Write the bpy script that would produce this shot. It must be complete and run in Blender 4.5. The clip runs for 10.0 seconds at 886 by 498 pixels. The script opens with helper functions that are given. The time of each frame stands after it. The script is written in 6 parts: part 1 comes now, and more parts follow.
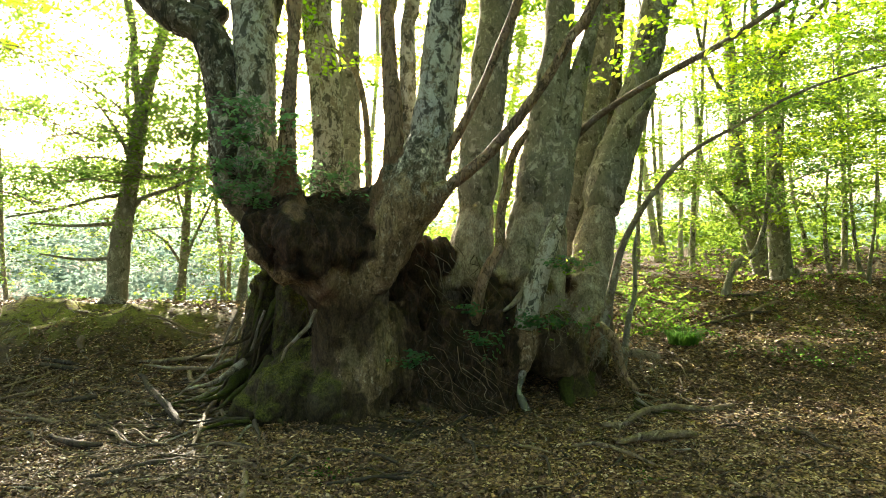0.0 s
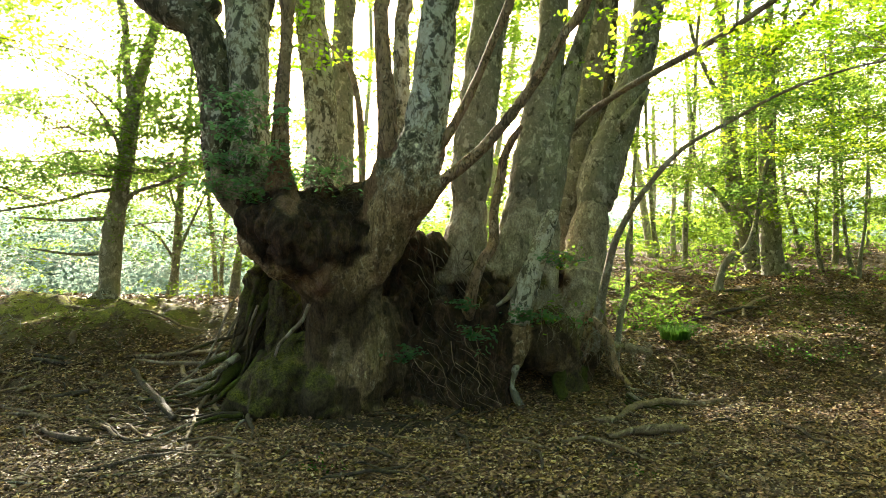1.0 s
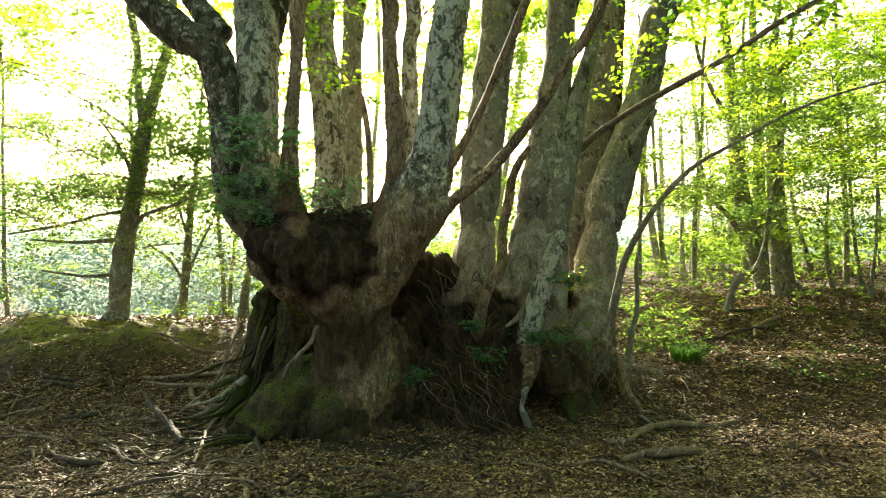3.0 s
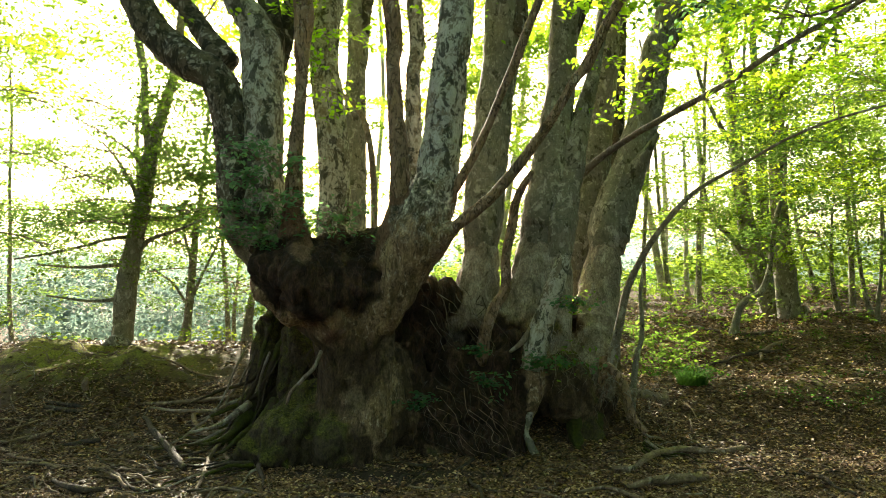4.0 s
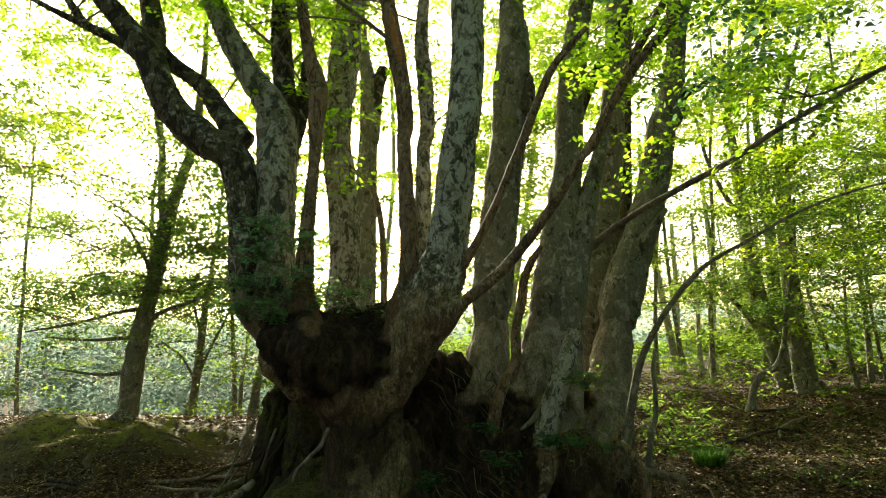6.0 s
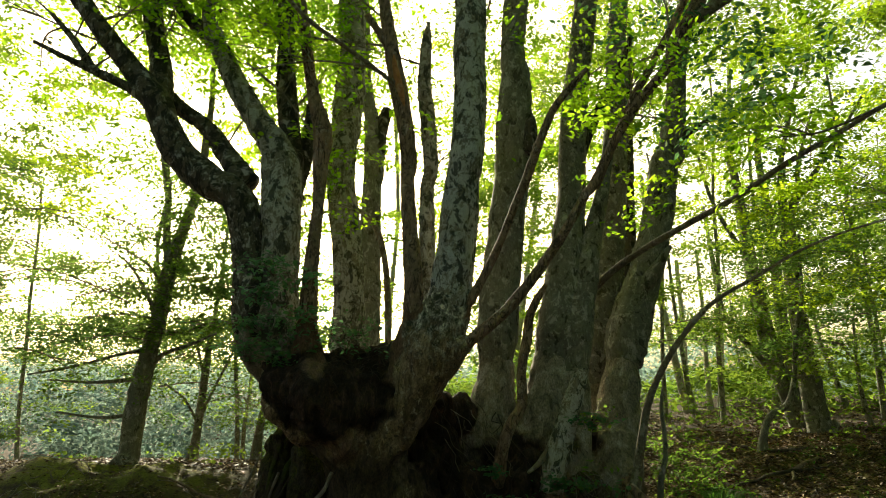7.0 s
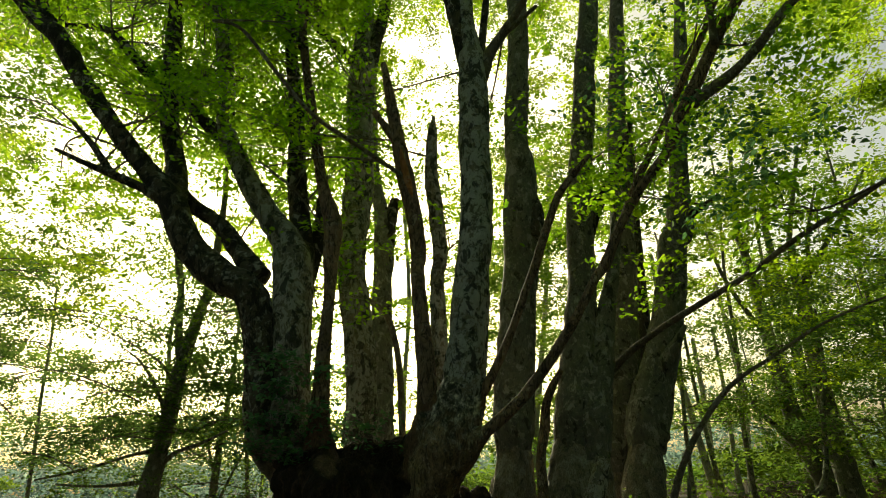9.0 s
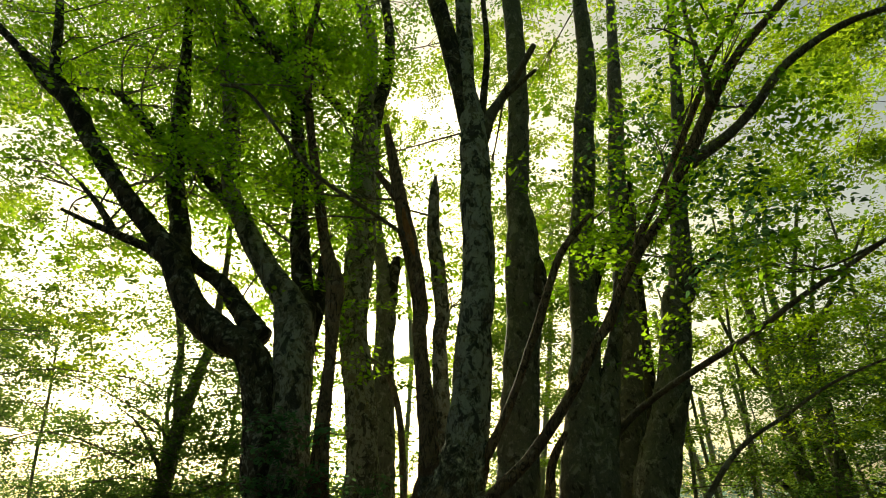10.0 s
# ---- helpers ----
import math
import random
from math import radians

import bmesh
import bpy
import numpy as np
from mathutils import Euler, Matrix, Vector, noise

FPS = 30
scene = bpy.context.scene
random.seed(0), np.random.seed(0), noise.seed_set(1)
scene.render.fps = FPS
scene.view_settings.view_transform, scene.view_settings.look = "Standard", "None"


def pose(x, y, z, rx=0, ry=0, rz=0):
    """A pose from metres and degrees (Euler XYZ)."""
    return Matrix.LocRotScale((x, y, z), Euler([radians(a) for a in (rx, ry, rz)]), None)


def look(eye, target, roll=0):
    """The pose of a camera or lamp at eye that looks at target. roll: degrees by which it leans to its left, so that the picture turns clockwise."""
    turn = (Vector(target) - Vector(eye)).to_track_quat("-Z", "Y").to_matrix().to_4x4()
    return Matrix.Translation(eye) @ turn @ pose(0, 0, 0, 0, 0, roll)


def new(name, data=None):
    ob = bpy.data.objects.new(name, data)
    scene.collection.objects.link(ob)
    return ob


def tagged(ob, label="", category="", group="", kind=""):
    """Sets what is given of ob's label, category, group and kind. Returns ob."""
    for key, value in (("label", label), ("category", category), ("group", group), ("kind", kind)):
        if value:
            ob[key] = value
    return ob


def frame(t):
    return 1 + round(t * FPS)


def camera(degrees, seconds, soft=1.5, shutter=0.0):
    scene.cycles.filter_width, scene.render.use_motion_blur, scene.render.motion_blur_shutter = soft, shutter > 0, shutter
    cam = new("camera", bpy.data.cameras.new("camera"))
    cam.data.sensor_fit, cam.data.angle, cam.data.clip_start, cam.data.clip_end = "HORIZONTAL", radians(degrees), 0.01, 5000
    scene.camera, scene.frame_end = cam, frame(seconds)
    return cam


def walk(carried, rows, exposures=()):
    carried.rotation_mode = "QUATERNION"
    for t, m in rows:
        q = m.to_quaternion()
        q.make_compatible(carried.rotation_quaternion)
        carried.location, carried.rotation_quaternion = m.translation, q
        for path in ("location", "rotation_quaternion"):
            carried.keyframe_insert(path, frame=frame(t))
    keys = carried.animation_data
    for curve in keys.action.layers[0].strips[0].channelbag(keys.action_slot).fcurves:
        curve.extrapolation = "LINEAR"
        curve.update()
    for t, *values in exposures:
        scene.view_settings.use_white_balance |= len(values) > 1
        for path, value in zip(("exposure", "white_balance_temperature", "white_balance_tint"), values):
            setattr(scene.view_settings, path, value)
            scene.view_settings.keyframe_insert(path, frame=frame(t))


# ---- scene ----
cam = camera(67.75, 10.0, soft=0.72)
# seconds, place, pitch + 90, roll, yaw
ROWS = [
    (0.0, 0, 0, 1.65, 90, 0, 0),
    (0.5, -0.001, 0.013, 1.649, 89.7, -0.1, -0.39),
    (1.0, -0.001, -0.006, 1.646, 89.6, -0.08, -0.57),
    (1.5, -0.005, -0.004, 1.644, 89.43, -0.11, -0.63),
    (2.0, -0.004, 0.002, 1.649, 89.42, -0.15, -0.73),
    (2.5, -0.009, -0.002, 1.655, 90.36, -0.03, -0.27),
    (4.0, -0.007, -0.012, 1.671, 93.33, 0.23, 0.44),
    (4.5, -0.006, -0.017, 1.684, 95.22, 0.23, 0.82),
    (5.0, -0.008, -0.024, 1.689, 96.96, 0.23, 1.08),
    (5.5, -0.008, -0.029, 1.695, 98.16, 0.04, 1.17),
    (7.0, 0, -0.017, 1.73, 102.72, 0.4, 1.72),
    (7.5, 0.001, -0.014, 1.731, 104.49, 0.55, 2.07),
    (8.0, 0.003, -0.023, 1.74, 106.05, 0.77, 2.46),
    (8.5, 0.003, -0.025, 1.748, 107.97, 1.52, 2.81),
    (9.0, 0.005, -0.029, 1.76, 110.1, 2.02, 3.19),
    (9.5, 0.009, -0.037, 1.771, 112.65, 2.16, 3.43),
    (10.0, 0.012, -0.027, 1.78, 115.06, 2.02, 3.44),
]
EXPOSURES = [(0.0, 2.8, 7050, 9), (2.5, 2.78, 7050, 9), (4.0, 2.34, 7050, 8), (5.5, 1.8, 7150, 6), (7.5, 0.82, 7300, -1), (10.0, -0.1, 7500, -9)]
walk(cam, [(t, pose(x, y, z, rx, ry, rz)) for t, x, y, z, rx, ry, rz in ROWS], EXPOSURES)

# ---- light ----
SUN_AZ, SUN_EL = radians(-14), radians(18.7)
sky = bpy.data.worlds.new("sky")
scene.world = sky
sky.use_nodes = True
sky_tex = sky.node_tree.nodes.new("ShaderNodeTexSky")
sky_tex.sky_type, sky_tex.sun_disc = "NISHITA", False
sky_tex.sun_elevation, sky_tex.sun_rotation = SUN_EL, SUN_AZ
sky_tex.dust_density = 7.0
sky.node_tree.links.new(sky_tex.outputs[0], sky.node_tree.nodes["Background"].inputs[0])
sky.node_tree.nodes["Background"].inputs[1].default_value = 0.15
sun_to = Vector((math.sin(SUN_AZ) * math.cos(SUN_EL), math.cos(SUN_AZ) * math.cos(SUN_EL), math.sin(SUN_EL)))
sun = new("sun", bpy.data.lights.new("sun", "SUN"))
sun.data.energy, sun.data.angle, sun.data.color = 5.0, radians(0.8), (1.0, 0.93, 0.8)
sun.matrix_world = look(sun_to * 60, (0, 0, 0))


# ---- materials ----
class Mat:
    """A node material with short calls."""

    def __init__(self, name, rough=0.8, spec=0.25):
        self.mat = bpy.data.materials.new(name)
        self.mat.use_nodes = True
        self.t = self.mat.node_tree
        self.bsdf = self.t.nodes["Principled BSDF"]
        self.bsdf.inputs["Roughness"].default_value = rough
        self.bsdf.inputs["Specular IOR Level"].default_value = spec
        self.co = self.t.nodes.new("ShaderNodeTexCoord").outputs["Object"]

    def node(self, kind, **inputs):
        n = self.t.nodes.new(kind)
        for k, v in inputs.items():
            s = n.inputs[k.replace("_", " ")]
            if hasattr(v, "is_output"):
                self.t.links.new(v, s)
            else:
                s.default_value = v
        return n

    def scaled(self, sx, sy, sz):
        n = self.node("ShaderNodeMapping", Vector=self.co)
        n.inputs["Scale"].default_value = (sx, sy, sz)
        return n.outputs[0]

    def noise(self, scale, detail=6.0, rough=0.6, vec=None, dist=0.0):
        return self.node("ShaderNodeTexNoise", Vector=vec or self.co, Scale=scale, Detail=detail, Roughness=rough, Distortion=dist).outputs[0]

    def ramp(self, fac, *stops):
        n = self.node("ShaderNodeValToRGB", Fac=fac)
        e = n.color_ramp.elements
        while len(e) < len(stops):
            e.new(0.5)
        for el, (p, c) in zip(e, stops):
            el.position = p
            el.color = (c, c, c, 1) if isinstance(c, (int, float)) else (*c, 1)
        return n.outputs[0]

    def mix(self, fac, a, b, blend="MIX"):
        n = self.t.nodes.new("ShaderNodeMix")
        n.data_type, n.blend_type = "RGBA", blend
        for s, v in ((n.inputs[0], fac), (n.inputs[6], a), (n.inputs[7], b)):
            if hasattr(v, "is_output"):
                self.t.links.new(v, s)
            else:
                s.default_value = v if isinstance(v, float) else (*v, 1)
        return n.outputs[2]

    def math(self, op, a, b=0.0):
        n = self.t.nodes.new("ShaderNodeMath")
        n.operation = op
        for s, v in zip(n.inputs, (a, b)):
            if hasattr(v, "is_output"):
                self.t.links.new(v, s)
            else:
                s.default_value = v
        return n.outputs[0]

    def done(self, colour, height=None, strength=0.5, distance=0.02):
        self.t.links.new(colour, self.bsdf.inputs["Base Color"])
        if height is not None:
            b = self.node("ShaderNodeBump", Strength=strength, Distance=distance, Height=height)
            self.t.links.new(b.outputs[0], self.bsdf.inputs["Normal"])
        return self.mat


def bark_mat(name, grey, pale, dark, lichen=0.35, blots=0.3, moss=0.3, tan=None, flaky=0.0):
    """Bark in real size: lichen and blots are the shares of the skin that they cover."""
    m = Mat(name, 0.85, 0.2)
    wide = m.noise(1.4, 4, 0.6, m.scaled(1, 1, 0.45), 0.5)
    col = m.ramp(wide, (0.32, [c * 0.72 for c in grey]), (0.68, [grey[0] * 1.25, grey[1] * 1.2, grey[2] * 1.1]))
    grain = m.noise(30, 6, 0.65, m.scaled(1, 1, 0.45), 0.4)
    col = m.mix(1.0, col, m.ramp(grain, (0.3, 0.68), (0.7, 1.3)), "MULTIPLY")
    rings = m.noise(9, 6, 0.65, m.scaled(0.5, 0.5, 3.4), 0.5)
    col = m.mix(m.ramp(rings, (0.58, 0.0), (0.66, 0.45)), col, [c * 0.42 for c in grey])
    # crusts of lichen with crisp, ragged outlines; large ones and a scatter of small ones
    big = m.noise(9.5, 10, 0.7, m.scaled(1, 1, 0.8), 0.4)
    at = 0.66 - 0.42 * lichen
    col = m.mix(m.ramp(big, (at, 0.0), (at + 0.025, 0.85)), col, m.ramp(grain, (0.3, [c * 0.72 for c in pale]), (0.7, [min(c * 1.12, 0.8) for c in pale])))
    small = m.noise(30, 8, 0.72, m.scaled(1, 1, 0.85), 0.4)
    at = 0.67 - 0.28 * lichen
    col = m.mix(m.ramp(small, (at, 0.0), (at + 0.02, 0.75)), col, pale)
    # dark algae and moss in blots
    blot = m.noise(8.5, 10, 0.72, m.scaled(1, 1, 0.65), 0.5)
    at = 0.66 - 0.4 * blots
    col = m.mix(m.ramp(blot, (at, 0.0), (at + 0.03, 0.88)), col, m.ramp(grain, (0.3, [c * 0.7 for c in dark]), (0.7, [c * 1.6 for c in dark])))
    green = m.noise(1.2, 7, 0.7, None, 0.6)
    col = m.mix(m.ramp(green, (0.54, 0.0), (0.68, moss)), col, [dark[0] * 1.3, dark[1] * 1.6, dark[2] * 0.9])
    dots = m.noise(48, 4, 0.7, m.scaled(1, 1, 0.7))
    col = m.mix(m.ramp(dots, (0.62, 0.0), (0.66, 0.7)), col, dark)
    height = m.mix(0.4, m.mix(0.5, grain, rings), m.mix(0.5, m.ramp(big, (0.45, 0.0), (0.55, 1.0)), dots))
    if flaky:
        plate = m.noise(10, 6, 0.62, m.scaled(1.3, 1.3, 0.45), 0.9)
        edge = m.math("ABSOLUTE", m.math("SUBTRACT", plate, 0.5))
        col = m.mix(m.ramp(edge, (0.0, flaky), (0.035, 0.0)), col, [c * 0.6 for c in dark])
        height = m.mix(0.6, height, m.ramp(plate, (0.47, 0.0), (0.53, 1.0)))
    if tan:
        z = m.node("ShaderNodeSeparateXYZ", Vector=m.co).outputs[2]
        low = m.math("ADD", z, m.math("MULTIPLY", m.noise(5, 7, 0.7), 1.4))
        skin = m.ramp(m.noise(9, 7, 0.7), (0.3, [c * 0.65 for c in tan]), (0.7, [c * 1.25 for c in tan]))
        col = m.mix(m.ramp(m.math("SUBTRACT", low, 2.45), (0.25, 1.0), (0.75, 0.0)), col, skin)
    return m.done(col, height, 1.0, 0.035)


bark = bark_mat("bark", (0.192, 0.184, 0.145), (0.40, 0.38, 0.31), (0.05, 0.046, 0.03), 0.27, 0.24, 0.4)
lichenbark = bark_mat("lichenbark", (0.22, 0.195, 0.145), (0.50, 0.47, 0.39), (0.04, 0.038, 0.026), 0.42, 0.34, 0.35)
tornwood = bark_mat("tornwood", (0.38, 0.17, 0.075), (0.5, 0.3, 0.16), (0.16, 0.07, 0.035), 0.2, 0.1, 0.0)
tanbark = bark_mat("tanbark", (0.20, 0.18, 0.14), (0.50, 0.49, 0.43), (0.035, 0.033, 0.025), 0.46, 0.34, 0.25, (0.25, 0.185, 0.12))
# paler copy of bark: haze in front of far trunks put into their colour
hazebark = bark_mat("hazebark", (0.42, 0.39, 0.34), (0.55, 0.53, 0.47), (0.14, 0.13, 0.1), 0.3, 0.15, 0.2)
darkbark = bark_mat("darkbark", (0.115, 0.098, 0.07), (0.40, 0.375, 0.31), (0.022, 0.02, 0.012), 0.26, 0.42, 0.6)
redbark = bark_mat("redbark", (0.23, 0.155, 0.105), (0.40, 0.31, 0.225), (0.05, 0.034, 0.022), 0.2, 0.16, 0.2, None, 0.85)
twig = bark_mat("twig", (0.19, 0.155, 0.115), (0.33, 0.30, 0.24), (0.06, 0.05, 0.035), 0.3, 0.2, 0.2)
deadwood = bark_mat("deadwood", (0.205, 0.15, 0.098), (0.34, 0.28, 0.2), (0.05, 0.036, 0.024), 0.2, 0.25, 0.2)
darkwood = bark_mat("darkwood", (0.075, 0.058, 0.042), (0.16, 0.14, 0.11), (0.03, 0.025, 0.018), 0.15, 0.3, 0.3)


def bole_mat(name, wood, tan, moss, moss_at, tan_at=0.52):
    m = Mat(name, 0.9, 0.2)
    col = m.ramp(m.noise(6, 9, 0.7, m.scaled(1, 1, 0.3), 0.5), (0.3, [c * 0.55 for c in wood]), (0.7, [c * 1.3 for c in wood]))
    col = m.mix(m.ramp(m.noise(1.7, 6, 0.6), (tan_at, 0.0), (tan_at + 0.1, 0.9)), col, tan)
    green = m.ramp(m.noise(40, 4, 0.7), (0.3, [c * 0.5 for c in moss]), (0.7, [c * 1.4 for c in moss]))
    col = m.mix(m.ramp(m.noise(2.1, 7, 0.65, None, 0.3), (moss_at, 0.0), (moss_at + 0.08, 0.9)), col, green)
    h = m.mix(0.5, m.noise(14, 8, 0.7, m.scaled(1, 1, 0.35), 0.5), m.noise(60, 4, 0.7))
    return m.done(col, h, 1.0, 0.06)


moss = bole_mat("moss", (0.06, 0.044, 0.026), (0.075, 0.058, 0.035), (0.06, 0.068, 0.012), 0.47)


def trunk_mat():
    m = Mat("trunk_skin", 0.88, 0.2)

    def zone(name):
        n = m.t.nodes.new("ShaderNodeAttribute")
        n.attribute_name = name
        return n.outputs["Fac"]

    fine = m.noise(22, 8, 0.72, m.scaled(1, 1, 0.45), 0.4)
    lumps = m.noise(7, 8, 0.7, m.scaled(1, 1, 0.5), 0.6)
    tan = m.ramp(lumps, (0.3, (0.085, 0.056, 0.033)), (0.5, (0.225, 0.15, 0.085)), (0.72, (0.43, 0.31, 0.185)))
    tan = m.mix(m.ramp(m.noise(34, 5, 0.7), (0.6, 0.0), (0.68, 0.8)), tan, (0.07, 0.045, 0.028))
    tan = m.mix(m.ramp(m.noise(2.6, 7, 0.7, None, 0.5), (0.54, 0.0), (0.66, 0.8)), tan, (0.075, 0.055, 0.03))
    scab = m.noise(19, 9, 0.72, m.scaled(1, 1, 0.8), 0.4)
    tan = m.mix(m.ramp(scab, (0.56, 0.0), (0.585, 0.7)), tan, (0.46, 0.37, 0.26))
    tan = m.mix(m.ramp(m.noise(15, 9, 0.72, m.scaled(1, 1, 0.7), 0.6), (0.56, 0.0), (0.59, 0.8)), tan, (0.06, 0.042, 0.026))
    streak = m.noise(13, 7, 0.7, m.scaled(1, 1, 0.13), 0.5)
    tan = m.mix(m.ramp(streak, (0.5, 0.0), (0.62, 0.75)), tan, (0.055, 0.036, 0.022))
    z = m.node("ShaderNodeSeparateXYZ", Vector=m.co).outputs[2]
    high = m.math("SUBTRACT", m.math("ADD", z, m.math("MULTIPLY", m.noise(8, 7, 0.72), 1.4)), 2.45)
    crust = m.ramp(m.noise(13, 8, 0.74, m.scaled(1, 1, 0.8), 0.4), (0.44, (0.05, 0.047, 0.03)), (0.5, (0.19, 0.165, 0.125)), (0.55, (0.30, 0.28, 0.23)), (0.58, (0.62, 0.57, 0.44)))
    tan = m.mix(m.ramp(high, (0.25, 0.0), (0.6, 1.0)), tan, crust)
    earth = m.ramp(fine, (0.3, (0.018, 0.013, 0.008)), (0.7, (0.08, 0.06, 0.035)))
    green = m.ramp(m.noise(50, 5, 0.75), (0.35, (0.016, 0.019, 0.005)), (0.7, (0.15, 0.145, 0.026)))
    up = m.node("ShaderNodeSeparateXYZ", Vector=m.node("ShaderNodeNewGeometry").outputs["Normal"]).outputs[2]
    mossy = m.mix(m.ramp(m.math("ADD", m.noise(3.2, 8, 0.72, None, 0.4), m.math("MULTIPLY", up, 0.14)), (0.47, 0.0), (0.66, 0.95)), earth, green)
    # rotten wood; its near-black also carries the shade of the hollows
    rot_and_hollow = m.ramp(lumps, (0.3, (0.009, 0.006, 0.004)), (0.5, (0.028, 0.017, 0.010)), (0.64, (0.075, 0.043, 0.027)), (0.8, (0.15, 0.092, 0.058)))
    red = m.ramp(m.noise(9, 7, 0.7, m.scaled(1, 1, 0.3)), (0.3, (0.06, 0.033, 0.02)), (0.7, (0.21, 0.125, 0.078)))
    grey = m.ramp(lumps, (0.32, (0.08, 0.07, 0.05)), (0.5, (0.23, 0.195, 0.145)), (0.7, (0.42, 0.39, 0.32)))
    grey = m.mix(m.ramp(fine, (0.58, 0.0), (0.64, 0.7)), grey, (0.05, 0.046, 0.03))
    brown = m.ramp(m.noise(9, 8, 0.72, m.scaled(1, 1, 0.3), 0.6), (0.3, (0.018, 0.012, 0.007)), (0.52, (0.062, 0.041, 0.024)), (0.75, (0.13, 0.09, 0.055)))
    brown = m.mix(m.ramp(m.noise(2.4, 7, 0.7, None, 0.3), (0.54, 0.0), (0.6, 0.7)), brown, (0.17, 0.125, 0.078))
    col = tan
    for name, paint in (("brown", brown), ("grey", grey), ("reddish", red), ("mossy", mossy), ("rotten", rot_and_hollow)):
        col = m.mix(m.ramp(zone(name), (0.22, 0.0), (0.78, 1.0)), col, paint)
    fleck = m.noise(58, 6, 0.8, m.scaled(1, 1, 0.6))
    col = m.mix(1.0, col, m.ramp(fleck, (0.3, 0.4), (0.5, 1.1), (0.72, 2.1)), "MULTIPLY")
    return m.done(col, m.mix(0.35, m.mix(0.5, fine, lumps), fleck), 1.0, 0.06)


trunk_skin = trunk_mat()


def leaf_mat(name, low, high, trans):
    m = Mat(name, 0.6, 0.12)
    rnd = m.node("ShaderNodeNewGeometry").outputs["Random Per Island"]
    rnd = m.math("ADD", m.math("MULTIPLY", rnd, 0.30), m.ramp(m.noise(0.55, 5, 0.7, m.scaled(1, 1, 2.4)), (0.40, 0.0), (0.62, 0.72)))
    col = m.ramp(rnd, (0.0, low), (1.0, high))
    thin = m.ramp(rnd, (0.0, [trans[0] * 0.34, trans[1] * 0.5, trans[2] * 0.6]), (1.0, trans))
    m.t.links.new(col, m.bsdf.inputs["Base Color"])
    tr = m.node("ShaderNodeBsdfTranslucent", Color=thin)
    add = m.node("ShaderNodeMixShader", Fac=0.74)
    m.t.links.new(m.bsdf.outputs[0], add.inputs[1])
    m.t.links.new(tr.outputs[0], add.inputs[2])
    m.t.links.new(add.outputs[0], m.t.nodes["Material Output"].inputs[0])
    return m.mat


beech_leaf = leaf_mat("beech_leaf", (0.024, 0.062, 0.018), (0.05, 0.11, 0.022), (0.62, 0.88, 0.05))
far_leaf = leaf_mat("far_leaf", (0.06, 0.125, 0.024), (0.10, 0.185, 0.03), (0.35, 0.47, 0.055))
canopy_leaf = leaf_mat("canopy_leaf", (0.05, 0.10, 0.02), (0.08, 0.15, 0.022), (0.80, 0.95, 0.06))
bank_leaf = leaf_mat("bank_leaf", (0.06, 0.13, 0.03), (0.10, 0.19, 0.045), (0.29, 0.40, 0.08))
# darkened leaf copy: shade under the crown is put into its colour
shaded_leaf = leaf_mat("shaded_leaf", (0.045, 0.105, 0.04), (0.085, 0.17, 0.06), (0.16, 0.30, 0.10))
# pale bluish green: the haze over the slope is put into the leaf colour
hazed_leaf = leaf_mat("hazed_leaf", (0.17, 0.23, 0.19), (0.23, 0.30, 0.25), (0.36, 0.45, 0.34))
shoot_leaf = leaf_mat("shoot_leaf", (0.055, 0.125, 0.055), (0.10, 0.20, 0.085), (0.2, 0.36, 0.14))
grass_blade = leaf_mat("grass_blade", (0.04, 0.10, 0.02), (0.06, 0.13, 0.028), (0.12, 0.24, 0.035))


def litter_mat():
    m = Mat("litter", 0.65, 0.3)
    rnd = m.node("ShaderNodeNewGeometry").outputs["Random Per Island"]
    col = m.ramp(rnd, (0.0, (0.03, 0.015, 0.008)), (0.4, (0.13, 0.066, 0.03)), (0.72, (0.32, 0.178, 0.08)), (0.9, (0.5, 0.33, 0.165)), (1.0, (0.66, 0.5, 0.3)))
    col = m.mix(m.ramp(m.noise(60, 3), (0.4, 0.0), (0.7, 0.5)), col, (0.10, 0.06, 0.035))
    col = m.mix(m.ramp(m.noise(1.4, 6, 0.7), (0.45, 0.0), (0.62, 0.55)), col, (0.085, 0.055, 0.03))
    return m.done(col)


litter = litter_mat()


def soil_mat():
    m = Mat("soil", 0.95, 0.15)
    col = m.ramp(m.noise(26, 8, 0.75), (0.3, (0.035, 0.024, 0.016)), (0.55, (0.10, 0.068, 0.042)), (0.75, (0.19, 0.135, 0.085)))
    col = m.mix(m.ramp(m.noise(1.1, 5), (0.45, 0.0), (0.65, 0.6)), col, (0.055, 0.038, 0.025))
    at = m.t.nodes.new("ShaderNodeAttribute")
    at.attribute_name = "moss"
    patch = m.math("MULTIPLY", at.outputs["Fac"], m.ramp(m.noise(4, 8, 0.72), (0.41, 0.0), (0.52, 1.0)))
    # moss green, brightened: light falling on the bank is put into the colour
    green = m.ramp(m.noise(45, 5, 0.7), (0.3, (0.06, 0.068, 0.012)), (0.7, (0.34, 0.33, 0.06)))
    col = m.mix(patch, col, green)
    # darker soil colour in a strip along the foot of the trunk
    strip_at = m.t.nodes.new("ShaderNodeAttribute")
    strip_at.attribute_name = "dark_strip"
    col = m.mix(strip_at.outputs["Fac"], col, m.ramp(m.noise(26, 8, 0.75), (0.3, (0.02, 0.014, 0.01)), (0.7, (0.06, 0.043, 0.028))))
    return m.done(col, m.mix(0.5, m.noise(12, 8, 0.7), m.noise(70, 4, 0.7)), 0.8, 0.03)


